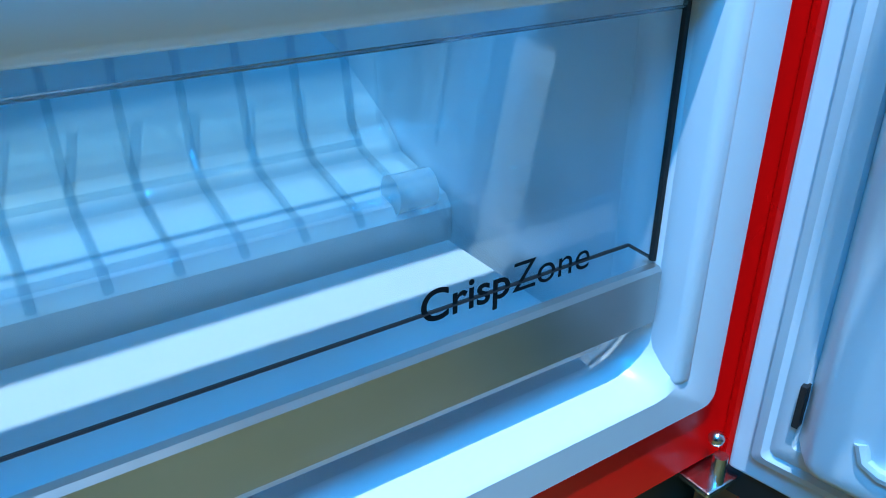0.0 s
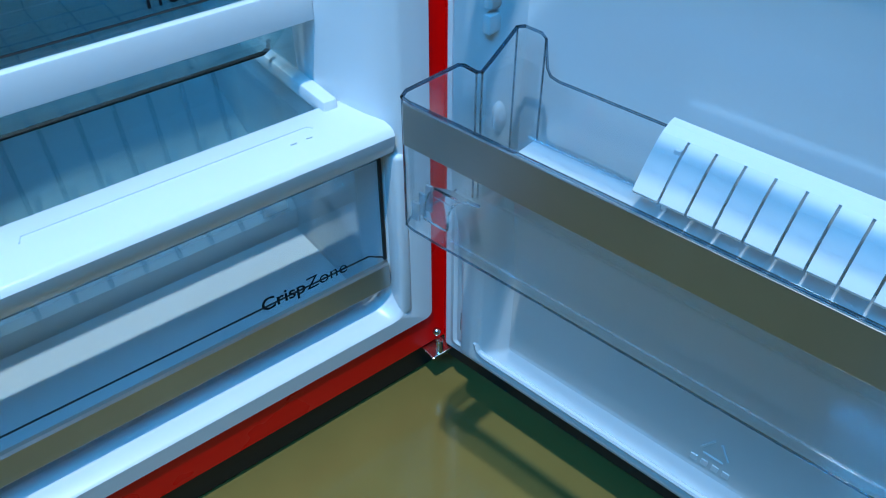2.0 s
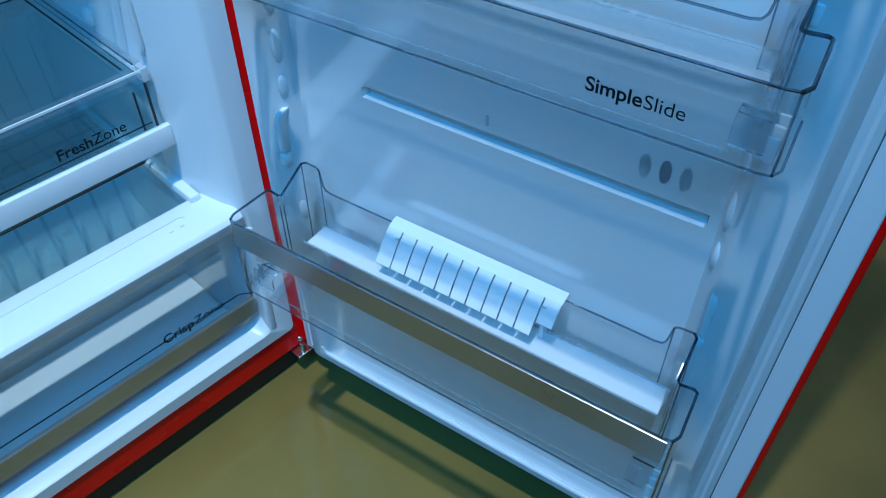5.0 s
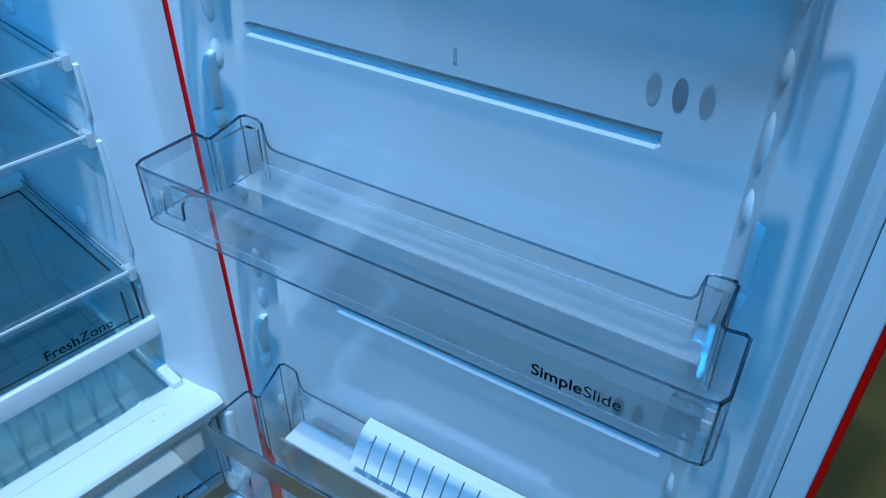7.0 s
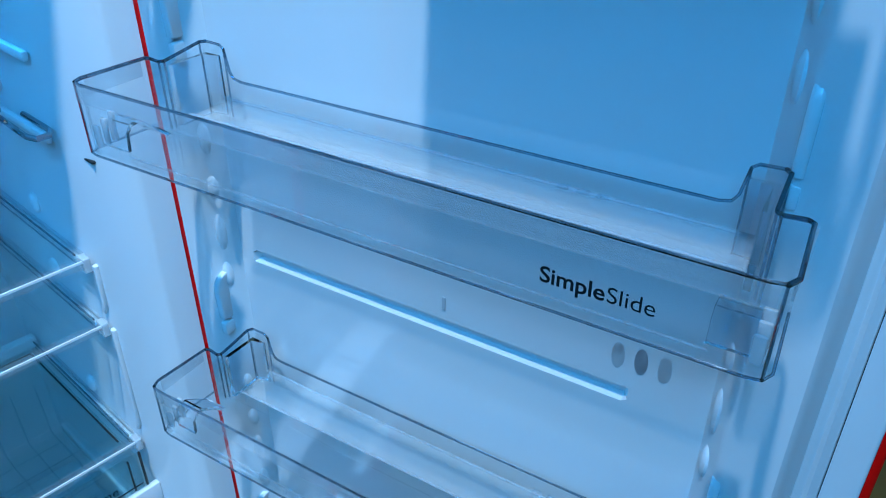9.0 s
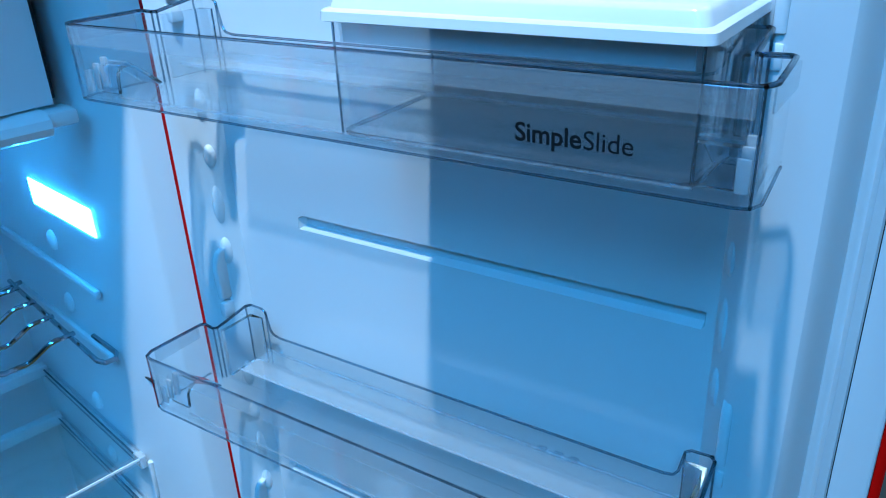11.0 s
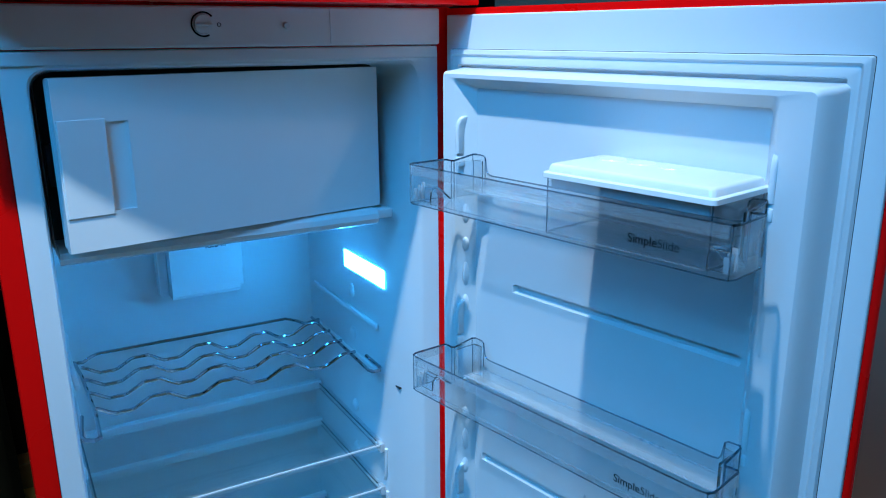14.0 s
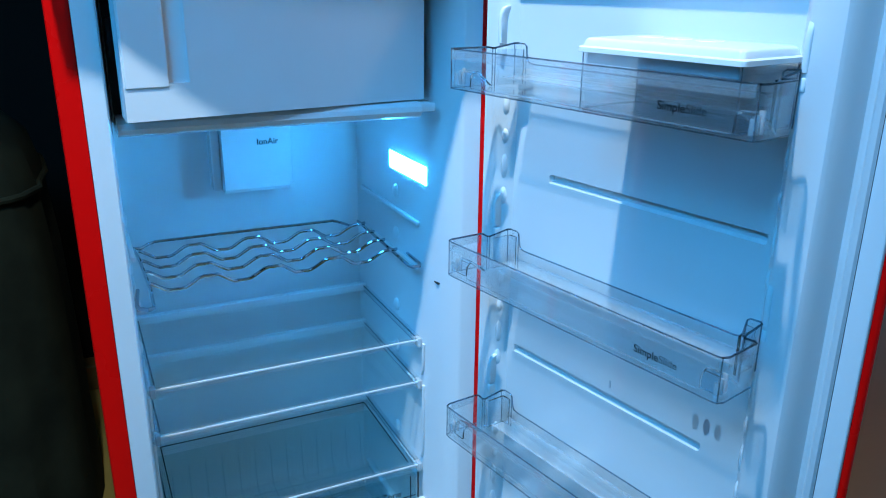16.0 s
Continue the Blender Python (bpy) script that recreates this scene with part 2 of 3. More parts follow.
# ---- setting ----
FLOOR = material("olive_laminate_floor", (0.22, 0.150, 0.042), 0.11, vary=0.30, scale=2.2, fine=60, bump=0.05)
WALL = material("beige_painted_wall", (0.58, 0.38, 0.26), 0.75, vary=0.05, scale=2, fine=120, bump=0.08)
# near-black colour stands in for the unlit side of the room
SHADE = material("wall_shade_as_colour", (0.008, 0.007, 0.006), 0.9, vary=0.2, scale=2, fine=90, bump=0.05, spec=0.05)
CEIL = material("white_ceiling_paint", (0.75, 0.75, 0.74), 0.85, vary=0.03, scale=2, fine=150, bump=0.05)
X0, X1, Y0, Y1, TOP = -2.6, 1.5, -3.4, 1.7, 3.3
tagged(part("floor", boxed(X0, X1, Y0, Y1, -0.1, 0), FLOOR), "olive brown laminate floor under the fridge", "floor", kind="structure")
tagged(part("ceiling", boxed(X0, X1, Y0, Y1, TOP, TOP + 0.1), CEIL), "plain white painted room ceiling above", "ceiling", kind="structure")
tagged(part("wall_north", boxed(X0 - 0.1, X1 + 0.1, Y1, Y1 + 0.1, -0.1, TOP + 0.1), SHADE), "wall far behind the fridge, shade put into its near-black colour", "wall", kind="structure")
tagged(part("wall_south", boxed(X0 - 0.1, X1 + 0.1, Y0 - 0.1, Y0, -0.1, TOP + 0.1), WALL), "plain beige painted wall of the room", "wall", kind="structure")
tagged(part("wall_east", boxed(X1, X1 + 0.1, Y0, Y1, -0.1, TOP + 0.1), WALL), "plain beige painted wall beside the open door", "wall", kind="structure")
tagged(part("wall_west", boxed(X0 - 0.1, X0, Y0, Y1, -0.1, TOP + 0.1), SHADE), "wall of the room, shade put into its near-black colour", "wall", kind="structure")

# ---- refrigerator cabinet ----
fridge = thing("refrigerator", pose(0, 0, 0), "red retro refrigerator with its door standing open", "refrigerator")
DEEP = 0.50
bm = bmesh.new()
outer = rounded(-0.300, 0.300, 0.046, 1.4475, 0.010)
inner = rounded(-0.2725, 0.2725, 0.0895, 1.4455, 0.006)
rim = rounded(-0.2985, 0.2985, 0.0475, 1.4470, 0.009)
loft(bm, [[(x, DEEP, z) for x, z in outer], [(x, 0.0025, z) for x, z in outer], [(x, 0.0, z) for x, z in rim],
          [(x, 0.0, z) for x, z in inner], [(x, 0.03, z) for x, z in inner]], cap_first=True)
part("outer_shell", bm, RED, fridge, "glossy bright red enamelled steel shell", smooth=True)
hood = [(0.300, DEEP), (-0.300, DEEP)] + [(-0.300 + 0.6 * k / 16, -0.066 - 0.020 * (1 - abs(k / 8 - 1) ** 3)) for k in range(17)]
bm = bmesh.new()
loft(bm, [[(x * f, y * f, z) for x, y in hood] for z, f in ((1.4485, 0.90), (1.4480, 0.985), (1.4482, 0.997), (1.4500, 1.0), (1.5000, 1.0), (1.5120, 0.985), (1.5160, 0.96))], cap_first=True, cap_last=True)
part("top_hood", bm, RED, fridge, "bowed red hood over the door's top edge", smooth=True)
# inner liner: flange, rounded mouth, tapered chamber
bm = bmesh.new()
LX0, LX1 = -0.239, 0.217
loops = []
for y, x0, x1, z0, z1, r in ((0.01, -0.272, 0.272, 0.09, 1.396, 0.008), (-0.003, -0.2715, 0.2715, 0.0905, 1.3955, 0.008), (-0.004, -0.246, 0.246, 0.111, 1.377, 0.022),
                             (-0.001, -0.2435, 0.241, 0.113, 1.375, 0.022), (0.03, -0.242, 0.229, 0.117, 1.372, 0.022), (0.075, LX0, LX1, 0.12, 1.37, 0.026),
                             (0.37, LX0 + 0.006, LX1 - 0.004, 0.12, 1.37, 0.026), (0.385, LX0 + 0.012, LX1 - 0.01, 0.126, 1.364, 0.026), (0.392, LX0 + 0.03, LX1 - 0.028, 0.145, 1.345, 0.026)):
    loops.append([(x, y, z) for x, z in rounded(x0, x1, z0, z1, r)])
loft(bm, loops, cap_last=True)
part("inner_liner", bm, LINER, fridge, "white moulded plastic food liner", smooth=True)
# compressor step at the back of the bottom
bm = bmesh.new()
extrude_x(bm, [(0.158, 0.121), (0.158, 0.157), (0.164, 0.164), (0.216, 0.175), (0.232, 0.190), (0.30, 0.225), (0.385, 0.245), (0.385, 0.121)], LX0 + 0.004, LX1 - 0.003)
part("compressor_step", bm, LINER, fridge, "slanted white step over the compressor")
# control panel above the chamber
panel = part("control_panel", boxed(-0.2845, 0.2735, -0.008, 0.03, 1.397, 1.4455, bevel=0.003), WHITE, fridge, "plain white control strip above the chamber")
part("panel_seam", boxed(0.1105, 0.1115, -0.0088, -0.006, 1.399, 1.4445), GASKET, panel)
bm = bmesh.new()
for r0, r1, y0, y1 in ((0.0, 0.0115, -0.008, -0.011),):
    g = bmesh.ops.create_cone(bm, cap_ends=True, segments=40, radius1=r1, radius2=r1 * 0.95, depth=0.004)
    bmesh.ops.transform(bm, matrix=pose(-0.05, -0.010, 1.424, 90), verts=g["verts"])
box(bm, -0.059, -0.041, -0.014, -0.011, 1.4225, 1.4255, bevel=0.0008)
knob = part("thermostat_knob", bm, WHITE, panel, "round white thermostat knob", smooth=True)
bm = bmesh.new()
arc = [(-0.05 + 0.0138 * math.cos(radians(a)), -0.0083, 1.424 + 0.0138 * math.sin(radians(a))) for a in range(40, 300, 8)]
tube(bm, arc, 0.0011, 6)
part("knob_scale", bm, INK, panel, "dark printed arc round the knob")
bm = bmesh.new()
tube(bm, [(-0.0315 + 0.0022 * math.cos(radians(a)), -0.0083, 1.4235 + 0.0022 * math.sin(radians(a))) for a in range(0, 360, 30)], 0.0004, 5, closed=True)
part("dial_mark", bm, INK, panel)
bm = bmesh.new()
g = bmesh.ops.create_cone(bm, cap_ends=True, segments=24, radius1=0.0045, radius2=0.0035, depth=0.005)
bmesh.ops.transform(bm, matrix=pose(0.052, -0.0095, 1.4225, 90), verts=g["verts"])
part("indicator_button", bm, GASKET, panel, smooth=True)
# frame lip under the control panel
part("mouth_lip", boxed(-0.27, 0.27, -0.0065, 0.0, 1.3795, 1.3955, bevel=0.002), LINER, fridge)

# freezer compartment
bm = bmesh.new()
box(bm, LX0 + 0.002, LX1 - 0.004, 0.085, 0.37, 1.150, 1.158)
box(bm, LX0 + 0.002, LX0 + 0.012, 0.085, 0.37, 1.158, 1.368)
box(bm, LX1 - 0.014, LX1 - 0.004, 0.085, 0.37, 1.158, 1.368)
box(bm, LX0 + 0.012, LX1 - 0.014, 0.12, 0.13, 1.158, 1.368)
freezer = part("freezer_compartment", bm, GASKET, fridge, "small freezer compartment at the top")
bm = bmesh.new()
prof = [(0.030, 1.1655), (0.022, 1.160), (0.020, 1.153), (0.024, 1.146), (0.034, 1.142), (0.32, 1.146), (0.32, 1.1495), (0.086, 1.1495), (0.084, 1.1655)]
extrude_x(bm, prof, LX0 + 0.004, 0.186)
part("drip_tray", bm, WHITE, freezer, "translucent white drip tray under the freezer", smooth=True)
# freezer flap, hinged beside the lamp and ajar
FZ = Matrix.Translation((0.199, 0.044, 0)) @ pose(0, 0, 0, 0, 0, math.degrees(math.atan2(0.063, 0.424)))
fw = 0.4285
bm = bmesh.new()
GX0, GX1, GZ0, GZ1 = -fw + 0.054, -fw + 0.080, 1.2125, 1.3165
box(bm, -fw + 0.0005, -0.0005, 0.0122, 0.032, 1.1685, 1.3665, bevel=0.004, seg=3)
box(bm, -fw, GX0, 0.0, 0.0125, 1.168, 1.367)
box(bm, GX1, 0, 0.0, 0.0125, 1.168, 1.367)
box(bm, GX0, GX1, 0.0, 0.0125, 1.168, GZ0)
box(bm, GX0, GX1, 0.0, 0.0125, GZ1, 1.367)
flap = part("freezer_door", bm, WHITE, fridge, "plain white freezer flap, slightly ajar")
flap.matrix_local = FZ
bm = bmesh.new()
box(bm, -fw + 0.002, -fw + 0.054, -0.0014, 0.004, 1.2085, 1.3205, bevel=0.0009)
part("handle_plate", bm, WHITE, flap)
bm = bmesh.new()
n = 9
a = [(GX0 + (GX1 - GX0) * k / (n - 1), 0.0045 * math.cos(0.5 * math.pi * k / (n - 1)) ** 0.7 + 0.0003) for k in range(n)]
for (x, y), (x2, y2) in zip(a, a[1:]):
    bm.faces.new([bm.verts.new(p) for p in ((x, y, GZ0), (x2, y2, GZ0), (x2, y2, GZ1), (x, y, GZ1))])
part("grip_recess", bm, WHITE, flap, "shallow grip hollow")
part("flap_hinge", boxed(0.178, 0.212, 0.028, 0.06, 1.150, 1.164, bevel=0.003), WHITE, fridge, smooth=True)
part("flap_latch", boxed(LX0 + 0.004, LX0 + 0.012, 0.028, 0.05, 1.24, 1.29, bevel=0.002), DARK, fridge)
# full dark sheet, so the gap round the flap shows as shade
part("flap_gap_sheet", boxed(LX0 + 0.004, LX1 - 0.006, 0.072, 0.085, 1.166, 1.370), DARK, fridge, "dark sheet behind the freezer flap, standing in for the gap's shade")

# lamp, air filter
bm = boxed(0.2134, 0.2200, 0.074, 0.227, 1.0240, 1.0545, bevel=0.001)
for v in bm.verts:
    v.co.x += (0.227 - v.co.y) * 0.0136
part("lamp_cover", bm, LED, fridge, "glowing cool white lamp cover on the side")
bm = bmesh.new()
extrude_x(bm, [(0.34, 0.975), (0.336, 0.981), (0.336, 1.10), (0.392, 1.10), (0.392, 0.975)], -0.056, 0.060)
box(bm, 0.061, 0.071, 0.352, 0.392, 0.981, 1.10, bevel=0.002)
box(bm, -0.072, -0.057, 0.360, 0.392, 0.977, 1.10, bevel=0.002)
filterbox = part("air_filter_cover", bm, WHITE, fridge, "flat white air filter cover on the back")
words("letter", [("Ion", 0.018), ("Air", 0.012)], 0.0105, Matrix.Translation((0.004, 0.3355, 1.0595)), INK, filterbox)

# shelf rails moulded in both side walls
for zz in (0.955, 0.876, 0.738, 0.655, 0.482):
    for side, x in ((1, LX1 - 0.002), (-1, LX0 + 0.003)):
        bm = bmesh.new()
        box(bm, min(x, x - side * 0.007), max(x, x - side * 0.007), 0.095, 0.372, zz - 0.006, zz + 0.004, bevel=0.003, seg=2)
        part("shelf_rail", bm, LINER, fridge, smooth=True)
        bm = bmesh.new()
        g = bmesh.ops.create_uvsphere(bm, u_segments=12, v_segments=8, radius=0.011)
        bmesh.ops.transform(bm, matrix=Matrix.Translation((x - side * 0.001, 0.20, zz + 0.032)) @ Matrix.Diagonal((0.5, 0.9, 1.1, 1)), verts=g["verts"])
        part("rail_stop", bm, LINER, fridge, smooth=True)
for x in (LX1 - 0.0015, LX0 + 0.0020):
    for z0r, z1r in ((0.680, 0.741), (0.512, 0.660)):
        bm = bmesh.new()
        tube(bm, [(x, 0.080, z1r), (x, 0.0805, z1r - 0.01), (x, 0.083, z0r + 0.012), (x, 0.089, z0r)], 0.0034, 10)
        part("liner_ridge", bm, LINER, fridge, smooth=True)
part("liner_corner", boxed(0.2350, 0.2480, -0.0052, 0.018, 0.114, 0.303, bevel=0.0050, seg=4), LINER, fridge, smooth=True)
part("wall_slot", boxed(0.2225, 0.2275, 0.040, 0.058, 0.8635, 0.8665, bevel=0.001), DARK, fridge)

# bottom hinge
hinge = part("hinge_bracket", boxed(0.262, 0.290, -0.017, 0.004, 0.0385, 0.0425, bevel=0.0012), METAL, fridge, "plated steel bottom hinge bracket")
bm = bmesh.new()
g = bmesh.ops.create_cone(bm, cap_ends=True, segments=20, radius1=0.0042, radius2=0.004, depth=0.018)
bmesh.ops.transform(bm, matrix=Matrix.Translation((0.274, -0.012, 0.051)), verts=g["verts"])
g = bmesh.ops.create_uvsphere(bm, u_segments=14, v_segments=10, radius=0.0045)
bmesh.ops.transform(bm, matrix=Matrix.Translation((0.2745, -0.007, 0.068)), verts=g["verts"])
part("hinge_pin", bm, METAL, hinge, smooth=True)
for x in (-0.25, 0.25):
    bm = bmesh.new()
    g = bmesh.ops.create_cone(bm, cap_ends=True, segments=24, radius1=0.022, radius2=0.018, depth=0.046)
    bmesh.ops.transform(bm, matrix=Matrix.Translation((x, 0.06, 0.023)), verts=g["verts"])
    part("foot", bm, DARK, fridge, smooth=True)
# black box put where only shadow lies between cabinet and floor
part("base_shadow_panel", boxed(-0.290, 0.290, 0.010, 0.48, 0.003, 0.0455), DARK, fridge, "black panel standing in for the shadow under the fridge")

# ---- refrigerator door: local x runs out from the hinge, local -y faces the inside ----
ANG = 101.02
HINGE = (0.287, -0.015)
UX = Vector((-math.cos(radians(ANG)), -math.sin(radians(ANG))))
DOOR = Matrix.Translation((*HINGE, 0)) @ pose(0, 0, 0, 0, 0, math.degrees(math.atan2(UX.y, UX.x)))
bm = bmesh.new()
# plan of the skin: slightly bowed outside, rounded edges
plan = [(-0.008, 0.0), (0.5865, 0.0), (0.5900, 0.0015), (0.5918, 0.004), (0.5918, 0.008)]
for k in range(13):
    f = k / 12
    plan.append((0.589 - 0.602 * f, 0.014 + 0.051 * math.sin(math.pi * f)))
plan += [(-0.016, 0.014), (-0.013, 0.004)]
levels = ((0.050, 0.010), (0.046, 0.004), (0.047, 0.0), (1.441, 0.0), (1.445, 0.002), (1.480, 0.010))
cx, cy = 0.285, 0.03
loft(bm, [[(cx + (x - cx) * (1 - 2 * q), cy + (y - cy) * (1 - 12 * q), z) for x, y in plan] for z, q in levels[1:5]], cap_first=True, cap_last=True)
door = part("door", bm, RED, fridge, "red enamelled bowed door with white lining", smooth=True)
door.matrix_local = DOOR
part("inner_cover", boxed(-0.004, 0.5855, -0.0045, 0.006, 0.049, 1.4365, bevel=0.002), LINER, door, "flat white plastic inside of the door")
# gasket: a ribbed frame
bm = bmesh.new()
for x0, x1, z0, z1, r, d in ((0.008, 0.5635, 0.066, 1.391, 0.004, 0.006),):
    lo = []
    for off, depth in ((0.0, 0.0045), (0.001, 0.011), (0.006, 0.013), (0.009, 0.0105), (0.012, 0.0125), (0.019, 0.012), (0.021, 0.0045)):
        lo.append([(x, -depth, z) for x, z in rounded(x0 + off, x1 - off, z0 + off, z1 - off, 0.003, 2)])
    loft(bm, lo)
part("gasket", bm, GASKET, door, "pale ribbed rubber door gasket", smooth=True)
bm = bmesh.new()
loft(bm, [[(x, -0.0049, z) for x, z in rounded(0.0075, 0.5640, 0.0655, 1.3915, 0.003, 2)], [(x, -0.0049, z) for x, z in rounded(0.008, 0.5635, 0.066, 1.391, 0.003, 2)]])
part("gasket_seam", bm, DARK, door)
# lining: raised rim, sloped sides, sunken panel with grooves
RIM, PAN = 0.053, 0.034
bm = bmesh.new()
s0, s1, z0, z1 = 0.030, 0.545, 0.088, 1.364
lo = [[(x, -0.0045, z) for x, z in rounded(s0 - 0.003, s1 + 0.005, z0 - 0.004, z1 + 0.003, 0.006, 4)],
      [(x, -0.030, z) for x, z in rounded(s0 + 0.004, s1 + 0.001, z0, z1 + 0.001, 0.007, 4)],
      [(x, -RIM + 0.004, z) for x, z in rounded(s0 + 0.010, s1 - 0.003, z0 + 0.004, z1, 0.007, 4)],
      [(x, -RIM, z) for x, z in rounded(s0 + 0.014, s1 - 0.007, z0 + 0.008, z1 - 0.003, 0.006, 4)],
      [(x, -RIM, z) for x, z in rounded(0.062, 0.506, z0 + 0.016, z1 - 0.008, 0.006, 4)],
      [(x, -RIM + 0.003, z) for x, z in rounded(0.066, 0.502, z0 + 0.020, z1 - 0.011, 0.006, 4)],
      [(x, -PAN - 0.004, z) for x, z in rounded(0.085, 0.494, z0 + 0.034, z1 - 0.018, 0.005, 4)],
      [(x, -PAN, z) for x, z in rounded(0.090, 0.490, z0 + 0.038, z1 - 0.021, 0.004, 4)]]
def shallow(z):
    """How deep the lining stands out: the part below the bottle bin is shallower."""
    f = max(0.0, min(1.0, (z - 0.20) / 0.13))
    return 0.62 + 0.38 * f * f * (3 - 2 * f)


def with_sides(loop, heights):
    out = []
    for a, b in zip(loop, loop[1:] + loop[:1]):
        out.append(a)
        if abs(a[2] - b[2]) > 0.5:
            zs = [h for h in heights if min(a[2], b[2]) < h < max(a[2], b[2])]
            for h in sorted(zs, reverse=a[2] > b[2]):
                f = (h - a[2]) / (b[2] - a[2])
                out.append((a[0] + (b[0] - a[0]) * f, a[1], h))
    return [(x, -0.0045 + (y + 0.0045) * shallow(z), z) for x, y, z in out]


HEIGHTS = (0.20, 0.22, 0.245, 0.265, 0.285, 0.31, 0.33)
loft(bm, [with_sides(p, HEIGHTS) for p in lo])
lining = part("door_lining", bm, LINER, door, "raised white moulded door lining", smooth=True)
GROOVES = [(0.160, 0.486, 1.086), (0.104, 0.438, 0.814), (0.166, 0.484, 0.556)]
bm = bmesh.new()
ss = sorted({0.088, 0.492, *[v for a, b, _ in GROOVES for v in (a, a + 0.004, b - 0.004, b)]})
zs = sorted({z0 + 0.036, z1 - 0.019, *HEIGHTS, *[v for _, _, c in GROOVES for v in (c - 0.0062, c - 0.0034, c + 0.0034, c + 0.0062)]})
grid = {}
for s in ss:
    for z in zs:
        d = PAN
        for a, b, c in GROOVES:
            if a + 0.003 < s < b - 0.003 and abs(z - c) < 0.0045:
                d = PAN - 0.0065
        grid[s, z] = bm.verts.new((s, -0.0045 + (0.0045 - d) * shallow(z), z))
for sa, sb in zip(ss, ss[1:]):
    for za, zb in zip(zs, zs[1:]):
        bm.faces.new((grid[sa, za], grid[sb, za], grid[sb, zb], grid[sa, zb]))
part("door_panel", bm, SHEEN, door, "smooth white inner panel with three grooves")
# lower frame rib and recess of the panel
bm = bmesh.new()
tube(bm, [(0.060, -0.0335, 0.122), (0.063, -0.0338, 0.114), (0.070, -0.0340, 0.1105), (0.490, -0.0340, 0.1105), (0.500, -0.0335, 0.118)], 0.0032, 8)
part("panel_rib", bm, LINER, lining, smooth=True)
part("cover_slot", boxed(0.0255, 0.0285, -0.0155, -0.010, 0.100, 0.124), DARK, door)
# black strip added for the shaded gap below the door
part("bottom_gap_strip", boxed(-0.006, 0.580, 0.001, 0.034, 0.028, 0.0465), DARK, door, "black strip standing in for the shaded gap under the door")
# moulded recycling mark low on the panel
EM = Matrix.Translation((0.289, -0.0232, 0.158))
for k in range(3):
    bm = bmesh.new()
    a0, a1 = radians(90 + 120 * k + 14), radians(90 + 120 * (k + 1) - 14)
    tube(bm, [(0.0115 * math.cos(a0), 0, 0.0115 * math.sin(a0)), (0.0090 * math.cos((a0 + a1) / 2 - 0.5), 0, 0.0090 * math.sin((a0 + a1) / 2 - 0.5)), (0.0115 * math.cos(a1), 0, 0.0115 * math.sin(a1))], 0.0009, 6)
    bmesh.ops.transform(bm, matrix=EM, verts=bm.verts)
    part("recycling_arrow", bm, LINER, lining, smooth=True)
for x in (-0.014, -0.005, 0.004, 0.013):
    bm = boxed(x - 0.0028, x + 0.0028, -0.0006, 0.0010, -0.0225, -0.0160, bevel=0.0005)
    bmesh.ops.transform(bm, matrix=EM, verts=bm.verts)
    part("moulded_bar", bm, LINER, lining)
# clips that carry the bins, both sides: a hooked tab over a small foot
for zz in (0.458, 0.741, 0.997, 1.253):
    for side, s, base, out in ((1, 0.0725, 0.040, 0.0), (-1, 0.5062, 0.042, 0.0)):
        bm = bmesh.new()
        loft(bm, [[(x, y, zz + h) for x, y in rounded(s + max(side, 0) * q - w, s + max(side, 0) * q + w, -d - out, -base, 0.0022, 3)]
                  for h, w, d, q in ((0.0035, 0.0026, 0.050, 0.0), (0.005, 0.0034, 0.0545, 0.0), (0.034, 0.0035, 0.0560, 0.0), (0.043, 0.0035, 0.0550, 0.0012),
                                     (0.0500, 0.0034, 0.0530, 0.0034), (0.0520, 0.0030, 0.0505, 0.0040), (0.0532, 0.0026, 0.0480, 0.0042))], cap_first=True, cap_last=True)
        part("bin_clip", bm, WHITE, door, smooth=True)
        part("clip_foot", boxed(s - 0.0036, s + 0.0036, -0.0545 - out, -base, zz - 0.013, zz + 0.0005, bevel=0.002), WHITE, door, smooth=True)
        u = 0.0765 if side > 0 else 0.4965
        for k, h in enumerate((0.020, 0.015, 0.026, 0.019)):
            c = zz - 0.078 - 0.043 * k
            if c > 0.345:
                bm = bmesh.new()
                g = bmesh.ops.create_uvsphere(bm, u_segments=12, v_segments=10, radius=1.0)
                bmesh.ops.transform(bm, matrix=Matrix.Translation((u, -0.0385 if side > 0 else -0.0370, c)) @ Matrix.Diagonal((0.0058 if side > 0 else 0.0048, 0.0084, h * 0.8, 1)), verts=g["verts"])
                part("lining_stud", bm, LINER, door, smooth=True)
# printed marks on the panel
for s, k in ((0.428, 0.5), (0.4435, 1.0), (0.459, 0.4)):
    for z in (0.8455, 0.586):
        bm = bmesh.new()
        ov = [(s + 0.0045 * math.cos(a), -PAN - 0.0004, z + 0.0105 * math.sin(a)) for a in (2 * math.pi * q / 20 for q in range(20))]
        bm.faces.new([bm.verts.new(p) for p in ov])
        bmesh.ops.solidify(bm, geom=bm.faces[:], thickness=0.0003)
        part("date_stamp", bm, PALE if k < 1 else GREY, lining)
for z in (0.834, 0.573):
    part("mould_mark", boxed(0.2935, 0.2965, -PAN - 0.0009, -PAN, z - 0.004, z + 0.007, bevel=0.0004), GREY, lining)


